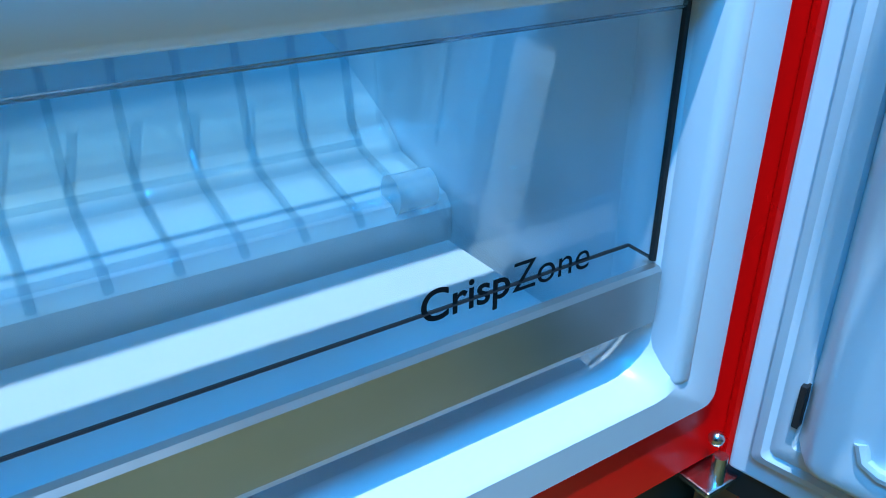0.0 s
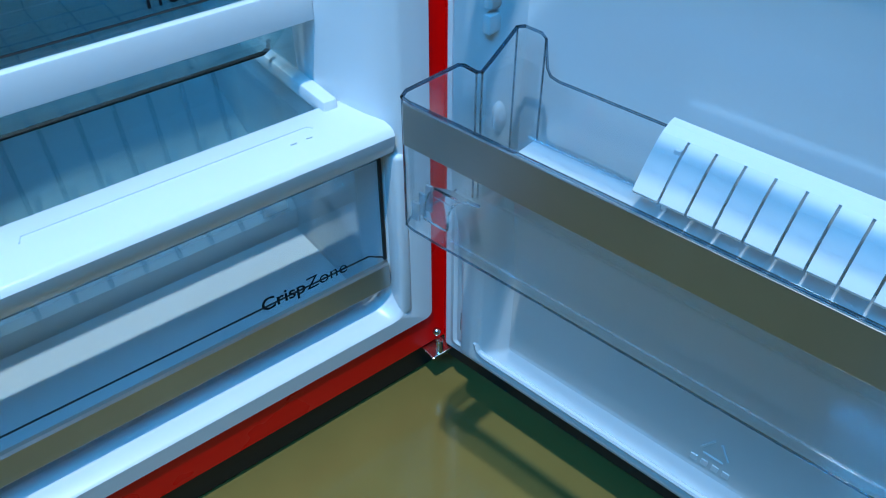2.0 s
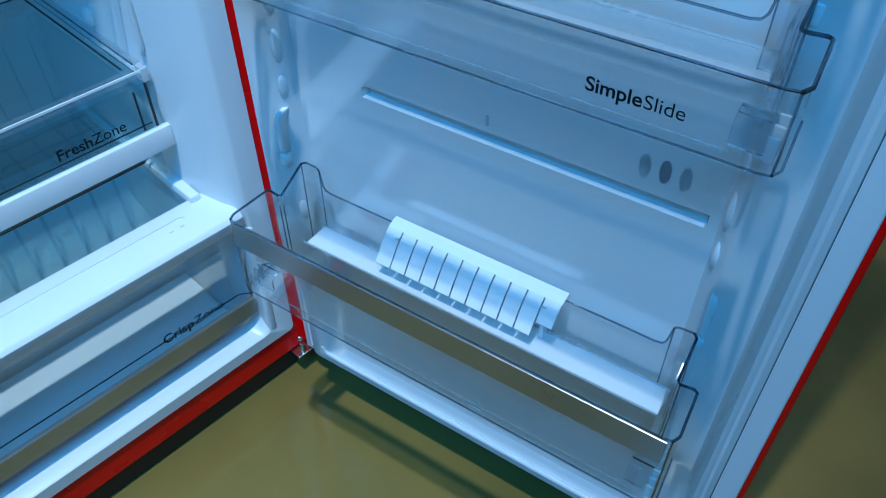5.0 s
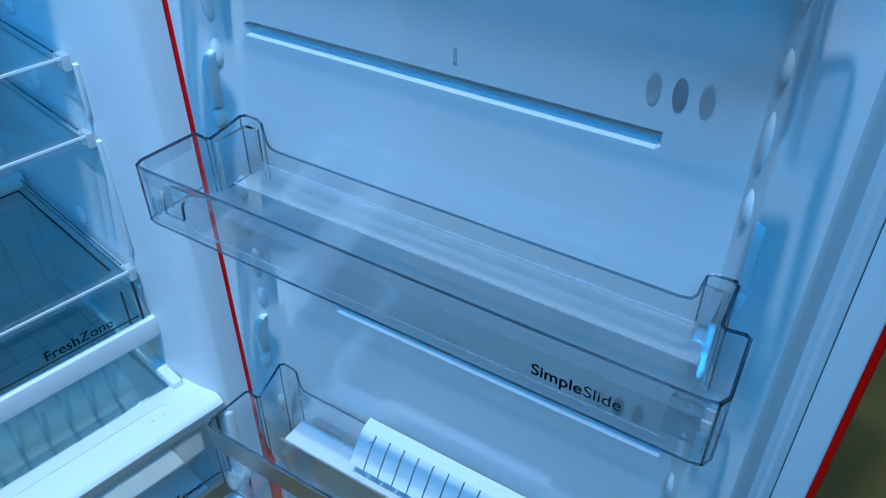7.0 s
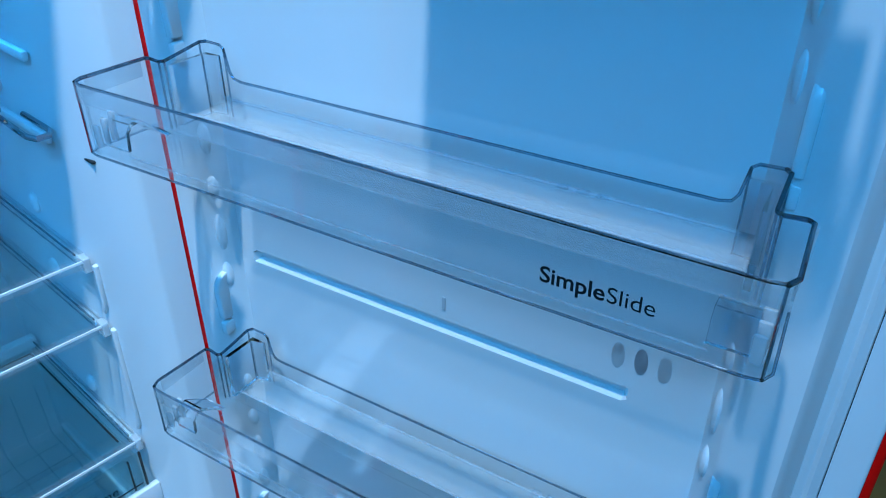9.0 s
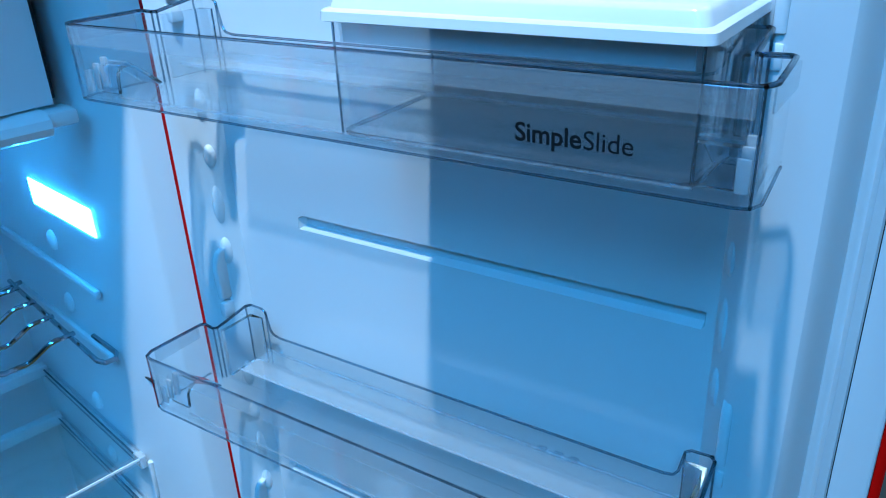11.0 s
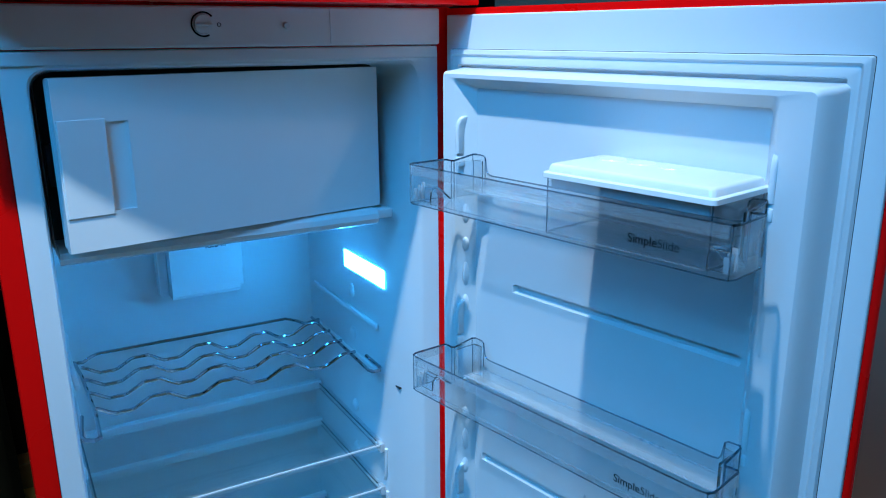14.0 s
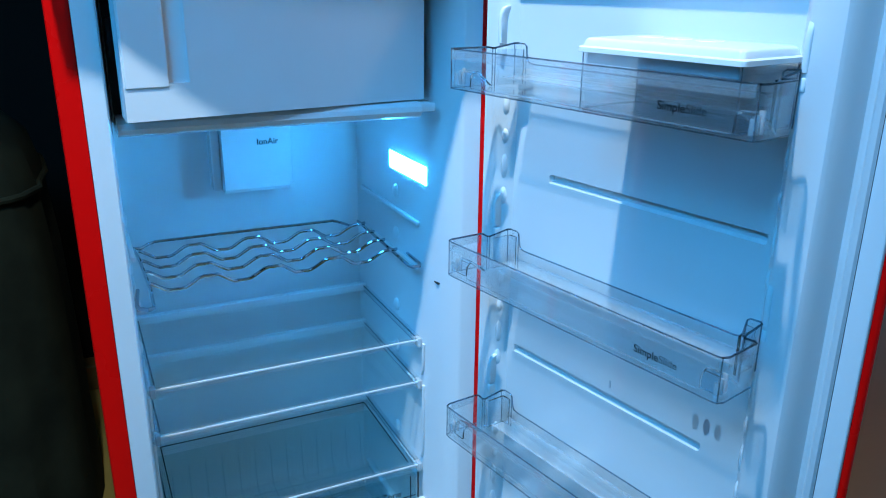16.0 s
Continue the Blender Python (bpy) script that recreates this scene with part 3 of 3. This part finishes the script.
# ---- door bins ----
def door_bin(z, name="door_bin", low=0.049, front=0.147, post=0.005, dip=0.020, s0=0.084, s1=0.5245, lettering=True, band=False, step=0.089, rise=0.0144, label=""):
    """A clear bin hung on the door; z is the height of its rim. Built in the door's own axes."""
    ob = thing(name, DOOR @ Matrix.Translation((0, 0, z)), label, "door bin", "door bins")
    b, t = -low, 0.0
    f, bk = front, 0.051
    walls = [(s0 + 0.010, -f, b, t), (s0 + 0.003, -f + 0.0015, b, t), (s0, -f + 0.008, b, t), (s0 + 0.003, -0.090, b, t), (s0 + 0.006, -0.0880, b, t),
             (s0 + 0.017, -0.0895, b, t), (s0 + 0.0195, -0.0870, b, t), (s0 + 0.0200, -0.074, b, t + 0.4 * post), (s0 + 0.0205, -0.055, b, t + post),
             (s0 + 0.0235, -bk, b, t + post), (s0 + 0.036, -bk, b, t + post - 0.0005), (s0 + 0.0395, -bk, b, t + post - 0.003),
             (s0 + 0.0425, -bk, b, t - dip + 0.006), (s0 + 0.0455, -bk, b, t - dip + 0.0015), (s0 + 0.052, -bk, b, t - dip)]
    mirror = [(s0 + s1 - x, y, bb, tt) for x, y, bb, tt in reversed(walls)]
    plan = walls + mirror
    bm = bmesh.new()
    ribbon(bm, plan + [plan[0]], -0.0024)
    part("body", bm, CLEAR, ob)
    part("base", boxed(s0 + 0.003, s1 - 0.003, -f + 0.003, -0.088, b, b + 0.0024), CLEAR, ob)
    bm = bmesh.new()
    extrude_x(bm, [(-step + 0.003, b + rise), (-bk - 0.0025, b + rise), (-bk - 0.0025, b + rise - 0.0024), (-step + 0.003, b + rise - 0.0024)], s0 + 0.040, s1 - 0.027)
    part("raised_floor", bm, LEDGE if band else STEP, ob, "frosted raised ledge" if band else "")
    bm = bmesh.new()
    extrude_x(bm, [(-step, b + 0.0025), (-step + 0.003, b + rise - 0.0026), (-step + 0.0052, b + rise - 0.0026), (-step + 0.0022, b + 0.0025)], s0 + 0.040, s1 - 0.027)
    part("riser", bm, CLEAR, ob)
    # hazy tubes on the ridges, their bright highlight built in as shape
    for y, h, r in ((-step + 0.002, rise, 0.0011), (-bk - 0.004, rise + 0.0015, 0.0012), (-f + 0.006, 0.0028, 0.0008)):
        bm = bmesh.new()
        tube(bm, [(s0 + 0.036, y, b + h), (s1 - 0.028, y, b + h)], r, 6)
        part("floor_ridge_highlight", bm, RIDGE, ob, smooth=True)
    for x, sg in ((s0, 1), (s1, -1)):
        bm = bmesh.new()
        plan2 = [(0.0225, -0.0865), (0.0262, -0.0860), (0.0268, -0.0580), (0.0385, -0.0555), (0.0385, -0.0538), (0.0240, -0.0538)]
        loft(bm, [[(x + sg * px, py, zz) for px, py in plan2] for zz in (b + 0.003, -0.002)], cap_first=True, cap_last=True)
        part("corner_post", bm, CLEAR if band else POST, ob)
    if not band:
        part("front_band", boxed(s0 + 0.005, s1 - 0.005, -f - 0.0012, -f - 0.0002, -0.0125, -0.0005, bevel=0.0004), BAND, ob, "hazy thickened band under the rim")
        for x in (s0 + 0.0002, s1 - 0.0014):
            part("side_band", boxed(x, x + 0.0012, -f + 0.010, -0.092, -0.0125, -0.0005, bevel=0.0004), BAND, ob)
    bm = bmesh.new()
    tube(bm, [(x, y, tt) for x, y, bb, tt in plan], 0.0010, 6, closed=True)
    for side in (walls[1:10], mirror[-10:-1]):
        tube(bm, [(x, y, tt) for x, y, bb, tt in side], 0.0013, 6)
    tube(bm, [(x, y, bb) for x, y, bb, tt in walls[3::-1]] + [(x, y, bb) for x, y, bb, tt in mirror[:-5:-1]], 0.0008, 6)
    part("rim", bm, EDGE, ob, "rim bead, edge darkening put into its tint", smooth=True)
    for k in (1, 5, 6, 8, 11):
        for x, y, bb, tt in (walls[k], mirror[-1 - k]):
            bm = bmesh.new()
            tube(bm, [(x, y, bb), (x, y, tt)], 0.0008, 5)
            part("corner_edge", bm, EDGE, ob)
    for x in (s0 + 0.020, s1 - 0.020):
        bm = bmesh.new()
        extrude_x(bm, [(-f + 0.010, b + 0.003), (-f + 0.011, b + 0.016), (-f + 0.015, b + 0.0215), (-f + 0.022, b + 0.0225), (-f + 0.034, b + 0.014), (-f + 0.046, b + 0.0035),
                       (-f + 0.043, b + 0.0030), (-f + 0.033, b + 0.0115), (-f + 0.022, b + 0.0195), (-f + 0.017, b + 0.0190), (-f + 0.0135, b + 0.015), (-f + 0.0125, b + 0.003)], x - 0.010, x + 0.010)
        part("slide_lug", bm, POST, ob, smooth=True)
        # three frosted bars modelled as the white glint of the lug
        for k in range(3):
            sg = 1 if x < 0.3 else -1
            part("lug_glint", boxed(x - sg * 0.012 - 0.0030, x - sg * 0.012 + 0.0030, -f + 0.0045 + 0.0065 * k, -f + 0.0070 + 0.0065 * k, b + 0.004, b + 0.019 + 0.003 * k, bevel=0.0009), FROST, ob, smooth=True)
    for k in range(3):
        part("moulded_bar", boxed(s0 + 0.300 + 0.012 * k, s0 + 0.307 + 0.012 * k, -0.0560, -0.0500, b + rise + 0.0001, b + rise + 0.0009, bevel=0.0002), RIDGE, ob)
    if lettering:
        words("letter", [("Simple", 0.017), ("Slide", -0.002)], 0.0086, Matrix.Translation((0.4175, -f - 0.0006, -0.0335)), INK, ob)
    if band:
        part("metal_band", boxed(s0 + 0.006, s1 - 0.006, -f - 0.002, -f - 0.0002, -0.030, -0.001, bevel=0.0006), ALU, ob, "satin metal band along the rim")
    return ob


for z in (0.742, 0.999, 1.255):
    door_bin(z, label="clear plastic door bin with a lettered front, on the open door")
door_bin(0.441, "bottle_bin", low=0.096, front=0.142, post=0.018, dip=0.010, s0=0.077, s1=0.5245, lettering=False, band=True, step=0.086, rise=0.039, label="deep clear bottle bin with a satin metal band")

# egg tray on the bottle bin's ledge
egg = thing("egg_tray", DOOR @ Matrix.Translation((0.2045, 0, 0.3505)), "white slotted plastic egg tray lying in the bottle bin", "egg tray")
bm = bmesh.new()
arcp = [(-0.0440, 0.0832), (-0.0500, 0.0826), (-0.0570, 0.0798), (-0.0655, 0.0725), (-0.0732, 0.0630), (-0.0812, 0.0520)]
N_ST, L_ST = 11, 0.186


def strip(bm, x0, x1, prof, thick=0.0022):
    up = [(y, z) for y, z in prof]
    dn = [(y + thick * 0.5, z - thick) for y, z in reversed(prof)]
    return extrude_x(bm, up + dn, x0, x1)


strip(bm, 0.0, L_ST, arcp[:3])
part("back_strip", bm, WHITE, egg)
for k in range(N_ST):
    a = L_ST * k / N_ST
    bm = bmesh.new()
    last = 5 if k == N_ST - 1 else 6
    strip(bm, a + (0.0008 if k else 0), a + L_ST / N_ST - 0.0008, arcp[2:last])
    part("slat", bm, WHITE, egg)
for x in (0.012, L_ST - 0.016):
    part("foot", boxed(x, x + 0.004, -0.064, -0.0545, 0.0300, 0.0765, bevel=0.0006), WHITE, egg)
# ice box with lid in the top bin
ice = thing("ice_box", DOOR @ Matrix.Translation((0, 0, 1.206)), "clear storage box with a glossy white lid in the top bin", "storage box")
bm = bmesh.new()
lo = [[(x, y, z) for x, y in rounded(0.302 + i, 0.497 - i, -0.136 + i, -0.042 - i, 0.010)] for z, i in ((0.0, 0.003), (0.002, 0.0), (0.0615, -0.0015), (0.0615, 0.001), (0.003, 0.003))]
loft(bm, lo, cap_first=True, cap_last=True)
part("box_body", bm, SMOKE, ice, "clear plastic tub", smooth=True)
bm = bmesh.new()
tube(bm, [(x, y, 0.001) for x, y in rounded(0.303, 0.496, -0.135, -0.043, 0.010)], 0.0012, 6, closed=True)
for x, y in ((0.304, -0.134), (0.495, -0.134), (0.495, -0.044), (0.304, -0.044)):
    tube(bm, [(x, y, 0.0), (x, y, 0.0605)], 0.0008, 5)
part("box_edges", bm, EDGE, ice)
bm = bmesh.new()
lo = [[(x, y, z) for x, y in rounded(0.299 + i, 0.500 - i, -0.140 + i, -0.038 - i, 0.006)] for z, i in ((0.0605, 0.0005), (0.0610, -0.0005), (0.0655, 0.0), (0.0665, 0.0012), (0.0670, 0.0035), (0.0725, 0.0050), (0.0745, 0.0065), (0.0752, 0.0095))]
loft(bm, lo, cap_first=True, cap_last=True)
part("lid_lip", boxed(0.308, 0.491, -0.1318, -0.1300, 0.0490, 0.0603, bevel=0.0006), FROST, ice, "hazy lip under the lid")
lid = part("lid", bm, WHITE, ice, "glossy white stepped lid", smooth=True)
for x in (0.335, 0.372, 0.41):
    bm = bmesh.new()
    g = bmesh.ops.create_cone(bm, cap_ends=True, segments=32, radius1=0.015, radius2=0.014, depth=0.0012)
    bmesh.ops.transform(bm, matrix=Matrix.Translation((x, -0.066, 0.0755)), verts=g["verts"])
    part("egg_hollow", bm, WHITE, lid, smooth=True)

# ---- chamber: shelves, rack, drawers ----
SX0, SX1 = -0.235, 0.2135


def glass_shelf(z, label):
    ob = thing("glass_shelf", pose(0, 0, z), label, "shelf", "glass shelves")
    part("pane", boxed(SX0 + 0.004, SX1 - 0.003, 0.090, 0.360, -0.006, -0.002), GLASS, ob)
    part("front_trim", boxed(SX0, SX1, 0.083, 0.092, -0.011, 0.0, bevel=0.002), SMOKE, ob, "clear moulded front trim", smooth=True)
    # thin white bar drawn as the highlight along the clear trim
    part("trim_highlight", boxed(SX0 + 0.002, SX1 - 0.002, 0.0818, 0.0834, -0.0032, -0.0006), WHITE, ob)
    part("back_trim", boxed(SX0 + 0.004, SX1 - 0.004, 0.356, 0.370, -0.010, 0.006, bevel=0.002), WHITE, ob)
    for x0, x1 in ((SX0, SX0 + 0.010), (SX1 - 0.010, SX1)):
        part("side_trim", boxed(x0, x1, 0.092, 0.356, -0.009, 0.0005, bevel=0.0015), SMOKE, ob)
        # frosted white here carries the caps' bright highlights in the material
        part("end_cap", boxed(x0 + 0.001, x1 - 0.001, 0.081, 0.095, -0.016, 0.001, bevel=0.0015), FROST, ob)
        bm = bmesh.new()
        xe = x1 - 0.0005 if x0 < 0 else x0 + 0.0005
        tube(bm, [(xe, 0.096, 0.0010), (xe, 0.354, 0.0010)], 0.0011, 6)
        tube(bm, [(xe, 0.096, -0.0090), (xe, 0.354, -0.0090)], 0.0008, 6)
        part("side_edge", bm, EDGE, ob)
    return ob


for z in (0.751, 0.670, 0.500):
    shelf = glass_shelf(z, "clear glass fridge shelf with a moulded front trim")
    if z == 0.500:
        for x in (SX0 + 0.020, SX1 - 0.022):
            part("pane_edge", boxed(x - 0.0009, x + 0.0009, 0.098, 0.335, -0.0018, -0.0006), DARK, shelf, "dark edge line of the pane")
        part("pane_edge", boxed(SX0 + 0.020, SX1 - 0.022, 0.334, 0.3355, -0.0018, -0.0006), DARK, shelf, "dark edge line of the pane")

rack = thing("wine_rack", pose(0, 0, 0.887), "chromed wavy wire bottle rack", "wine rack")
R = 0.0029
bm = bmesh.new()
tube(bm, [(-0.230, 0.140, 0.004), (-0.236, 0.085, 0.0), (-0.233, 0.076, -0.001), (-0.222, 0.070, -0.002), (-0.214, 0.073, -0.001), (-0.211, 0.15, 0.0), (-0.214, 0.30, 0.0), (-0.219, 0.365, 0.0)], R)
part("side_wire", bm, CHROME, rack, smooth=True)
bm = bmesh.new()
tube(bm, [(0.2085, 0.135, 0.004), (0.2115, 0.088, 0.0), (0.207, 0.079, -0.001), (0.196, 0.079, -0.001), (0.191, 0.088, 0.0), (0.194, 0.2, 0.0), (0.198, 0.34, 0.0), (0.199, 0.365, 0.0)], R)
part("side_wire", bm, CHROME, rack, smooth=True)
bm = bmesh.new()
tube(bm, [(-0.222, 0.36, 0.0), (-0.205, 0.362, -0.001), (-0.192, 0.372, 0.002), (-0.180, 0.376, 0.004), (0.150, 0.374, 0.004), (0.166, 0.366, 0.0), (0.180, 0.350, -0.004), (0.209, 0.352, -0.001)], R)
part("back_wire", bm, CHROME, rack, smooth=True)
for y in (0.315, 0.262, 0.208, 0.150):
    pts = []
    for k in range(61):
        x = -0.212 + 0.405 * k / 60
        ph = 4.0 * 2 * math.pi * k / 60
        w = math.sin(ph - 4.0)
        pts.append((x, y - 0.006 * w, 0.001 + 0.0105 * max(-0.92, min(0.92, 1.2 * w))))
    bm = bmesh.new()
    tube(bm, pts, R)
    part("wavy_wire", bm, CHROME, rack, smooth=True)

# upper drawer
fresh = thing("upper_drawer", pose(0, 0, 0), "clear chilled drawer with a white handle strip", "drawer", "fridge drawers")
part("front_window", boxed(-0.226, 0.205, 0.080, 0.0825, 0.4285, 0.484), TINT, fresh)
bm = bmesh.new()
extrude_x(bm, [(0.088, 0.399), (0.136, 0.352), (0.138, 0.3545), (0.0905, 0.4005)], -0.224, 0.203)
part("lower_front", bm, TINT, fresh)
part("bottom", boxed(-0.222, 0.202, 0.1385, 0.347, 0.352, 0.3545), TINT, fresh)
for x in (-0.226, 0.2025):
    part("side_wall", boxed(x, x + 0.0025, 0.0925, 0.35, 0.355, 0.47), TINT, fresh)
part("back_wall", boxed(-0.2235, 0.2025, 0.3475, 0.35, 0.355, 0.47), TINT, fresh)
part("handle_strip", boxed(-0.230, 0.217, 0.074, 0.083, 0.400, 0.4285, bevel=0.002), WHITE, fresh, "white handle strip", smooth=True)
bm = bmesh.new()
tube(bm, [(-0.22, 0.1365, 0.352), (0.196, 0.1365, 0.352), (0.202, 0.138, 0.354), (0.203, 0.137, 0.362)], 0.0022, 6)
tube(bm, [(-0.226, 0.0803, 0.4365), (0.2, 0.0803, 0.4365)], 0.0009, 5)
tube(bm, [(0.2045, 0.0805, 0.43), (0.2045, 0.0805, 0.484)], 0.0016, 5)
tube(bm, [(0.19, 0.082, 0.43), (0.19, 0.082, 0.478)], 0.0012, 5)
part("drawer_edges", bm, DARK, fresh, "dark bottom edge")
bm = bmesh.new()
for k in range(13):
    x = -0.20 + 0.032 * k
    tube(bm, [(x, 0.137, 0.356), (x, 0.150, 0.3555), (x, 0.34, 0.3555), (x, 0.346, 0.44)], 0.0011, 5)
for y in (0.17, 0.205, 0.24, 0.275, 0.31):
    tube(bm, [(-0.215, y, 0.3562), (0.195, y, 0.3562)], 0.0010, 5)
part("ribs", bm, RIB, fresh)
words("letter", [("Fresh", 0.012), ("Zone", -0.002)], 0.0125, Matrix.Translation((0.092, 0.0793, 0.4420)), INK, fresh)

# drawer cover: white front beam and glass
cover = thing("drawer_cover", pose(0, 0, 0), "white front beam with a glass plate over the crisper", "shelf")
bm = bmesh.new()
extrude_x(bm, [(-0.004, 0.3245), (-0.001, 0.329), (0.003, 0.3305), (0.058, 0.3325), (0.061, 0.331), (0.061, 0.306), (0.0148, 0.306), (0.0140, 0.3020), (0.0070, 0.3020), (0.0035, 0.3035), (0.0005, 0.307), (-0.003, 0.317)], -0.243, 0.236)
beam = part("front_beam", bm, WHITE, cover, "wide white plastic beam", smooth=True)
bm = bmesh.new()
tube(bm, [(-0.043, 0.034, 0.3317), (-0.0405, 0.0405, 0.3320), (0.180, 0.0405, 0.3320), (0.184, 0.036, 0.3317)], 0.0007, 5)
part("beam_groove", bm, GASKET, beam)
for x in (0.158, 0.172):
    part("moulded_bar", boxed(x, x + 0.005, 0.0250, 0.0265, 0.3316, 0.3324, bevel=0.0002), GASKET, beam)
part("pane", boxed(-0.236, 0.214, 0.061, 0.365, 0.322, 0.326), GLASS, cover)
for x0, x1 in ((-0.240, -0.226), (0.203, 0.217)):
    part("side_rail", boxed(x0, x1, 0.05, 0.365, 0.326, 0.341, bevel=0.003), WHITE, cover, smooth=True)

# crisper drawer
crisp = thing("crisper_drawer", pose(0, 0, 0), "clear crisper drawer with a satin metal handle band", "drawer", "fridge drawers")
part("front_window", boxed(-0.236, 0.232, 0.0165, 0.019, 0.176, 0.304), CLEAR, crisp)
for x in (-0.230, 0.2065):
    part("side_wall", boxed(x, x + 0.0025, 0.020, 0.235, 0.141, 0.300), CLEAR, crisp)
bm = bmesh.new()
extrude_x(bm, [(0.150, 0.140), (0.152, 0.160), (0.160, 0.1685), (0.213, 0.1795), (0.228, 0.196), (0.240, 0.300), (0.2425, 0.300), (0.2302, 0.195), (0.2145, 0.1772), (0.161, 0.1664), (0.1538, 0.159), (0.152, 0.140)], -0.2275, 0.2065)
part("back_wall", bm, CLEAR, crisp, smooth=True)
part("bottom", boxed(-0.2275, 0.2065, 0.020, 0.150, 0.1355, 0.140), WHITE, crisp, "white drawer bottom")
bm = bmesh.new()
extrude_x(bm, [(0.0125, 0.1765), (0.0105, 0.1745), (0.0110, 0.1465), (0.0135, 0.1442), (0.020, 0.146), (0.0165, 0.1765)], -0.238, 0.232)
part("handle_band", bm, ALU, crisp, "satin metal handle band", smooth=True)
bm = bmesh.new()
box(bm, -0.236, 0.230, 0.030, 0.042, 0.1165, 0.134, bevel=0.002)
part("lower_trim", bm, SMOKE, crisp, smooth=True)
bm = bmesh.new()
tube(bm, [(-0.236, 0.0163, 0.1905), (0.214, 0.0163, 0.1905), (0.231, 0.018, 0.179)], 0.0009, 5)
tube(bm, [(0.2315, 0.0165, 0.178), (0.2315, 0.0165, 0.304)], 0.0019, 6)
part("top_band", boxed(-0.236, 0.2300, 0.0148, 0.0163, 0.2925, 0.3015, bevel=0.0005), BAND, crisp, "hazy thickened top band")
for z, r in ((0.304, 0.0009), (0.2925, 0.0009)):
    line = bmesh.new()
    tube(line, [(-0.236, 0.0165, z), (0.2315, 0.0165, z)], r, 6)
    part("top_edge", line, EDGE, crisp)
part("window_edges", bm, DARK, crisp, "dark moulded edges of the window")
for k in range(13):
    x = -0.218 + 0.0335 * k
    bm = bmesh.new()
    tube(bm, [(x, 0.151, 0.163), (x, 0.159, 0.171), (x, 0.212, 0.1825), (x, 0.226, 0.198), (x, 0.238, 0.298)], 0.0026, 6)
    part("back_rib", bm, RIB, crisp)
for y, z in ((0.2165, 0.1865), (0.160, 0.1712)):
    bm = bmesh.new()
    tube(bm, [(-0.225, y, z), (0.185, y, z)], 0.0026, 6)
    part("cross_rib", bm, RIB, crisp)
bm = bmesh.new()
g = bmesh.ops.create_cone(bm, cap_ends=True, segments=28, radius1=0.012, radius2=0.012, depth=0.026)
bmesh.ops.transform(bm, matrix=pose(0.190, 0.166, 0.170, 0, 90, 0), verts=g["verts"])
part("humidity_knob", bm, FROST, crisp, smooth=True)
words("letter", [("Crisp", 0.012), ("Zone", -0.004)], 0.0138, Matrix.Translation((0.1035, 0.0158, 0.1868)), INK, crisp)

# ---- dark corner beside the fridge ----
# olive taken down to near black, so the corner's shade is in the colour
CLOTH = material("shade_darkened_olive_cover", (0.014, 0.014, 0.007), 0.85, vary=0.35, scale=9, fine=70, bump=0.2, spec=0.1)
WOODY = material("brown_plinth_wood", (0.10, 0.062, 0.018), 0.5, vary=0.3, scale=5, fine=60, bump=0.1)
chair = thing("covered_armchair", pose(-0.74, 1.02, 0), "covered bulky shape built as an armchair, shade put into its olive colour", "armchair")
bm = bmesh.new()
n = 40
rows = []
for z, f in ((0.0, 1.0), (0.35, 0.99), (0.70, 0.97), (0.90, 0.93), (0.98, 0.88), (1.03, 0.76), (1.05, 0.5)):
    row = []
    for k in range(n):
        a = 2 * math.pi * k / n
        fold = 1 + 0.022 * math.sin(9 * a) * (1 - z) + 0.012 * math.sin(17 * a + 1)
        c, q = math.cos(a), math.sin(a)
        row.append((0.40 * f * fold * math.copysign(abs(c) ** 0.5, c), 0.34 * f * fold * math.copysign(abs(q) ** 0.5, q), z))
    rows.append(row)
loft(bm, rows, cap_first=True, cap_last=True)
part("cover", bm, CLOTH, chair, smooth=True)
bm = bmesh.new()
tube(bm, [(x * 1.005, y * 1.005, z) for x, y, z in rows[3]], 0.008, 8, closed=True)
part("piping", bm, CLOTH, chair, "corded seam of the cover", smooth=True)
tagged(part("trim", boxed(X0, -0.25, 1.62, 1.70, 0.0, 0.09, bevel=0.006), WOODY), "brown wooden plinth along the dark wall", "plinth", kind="structure")
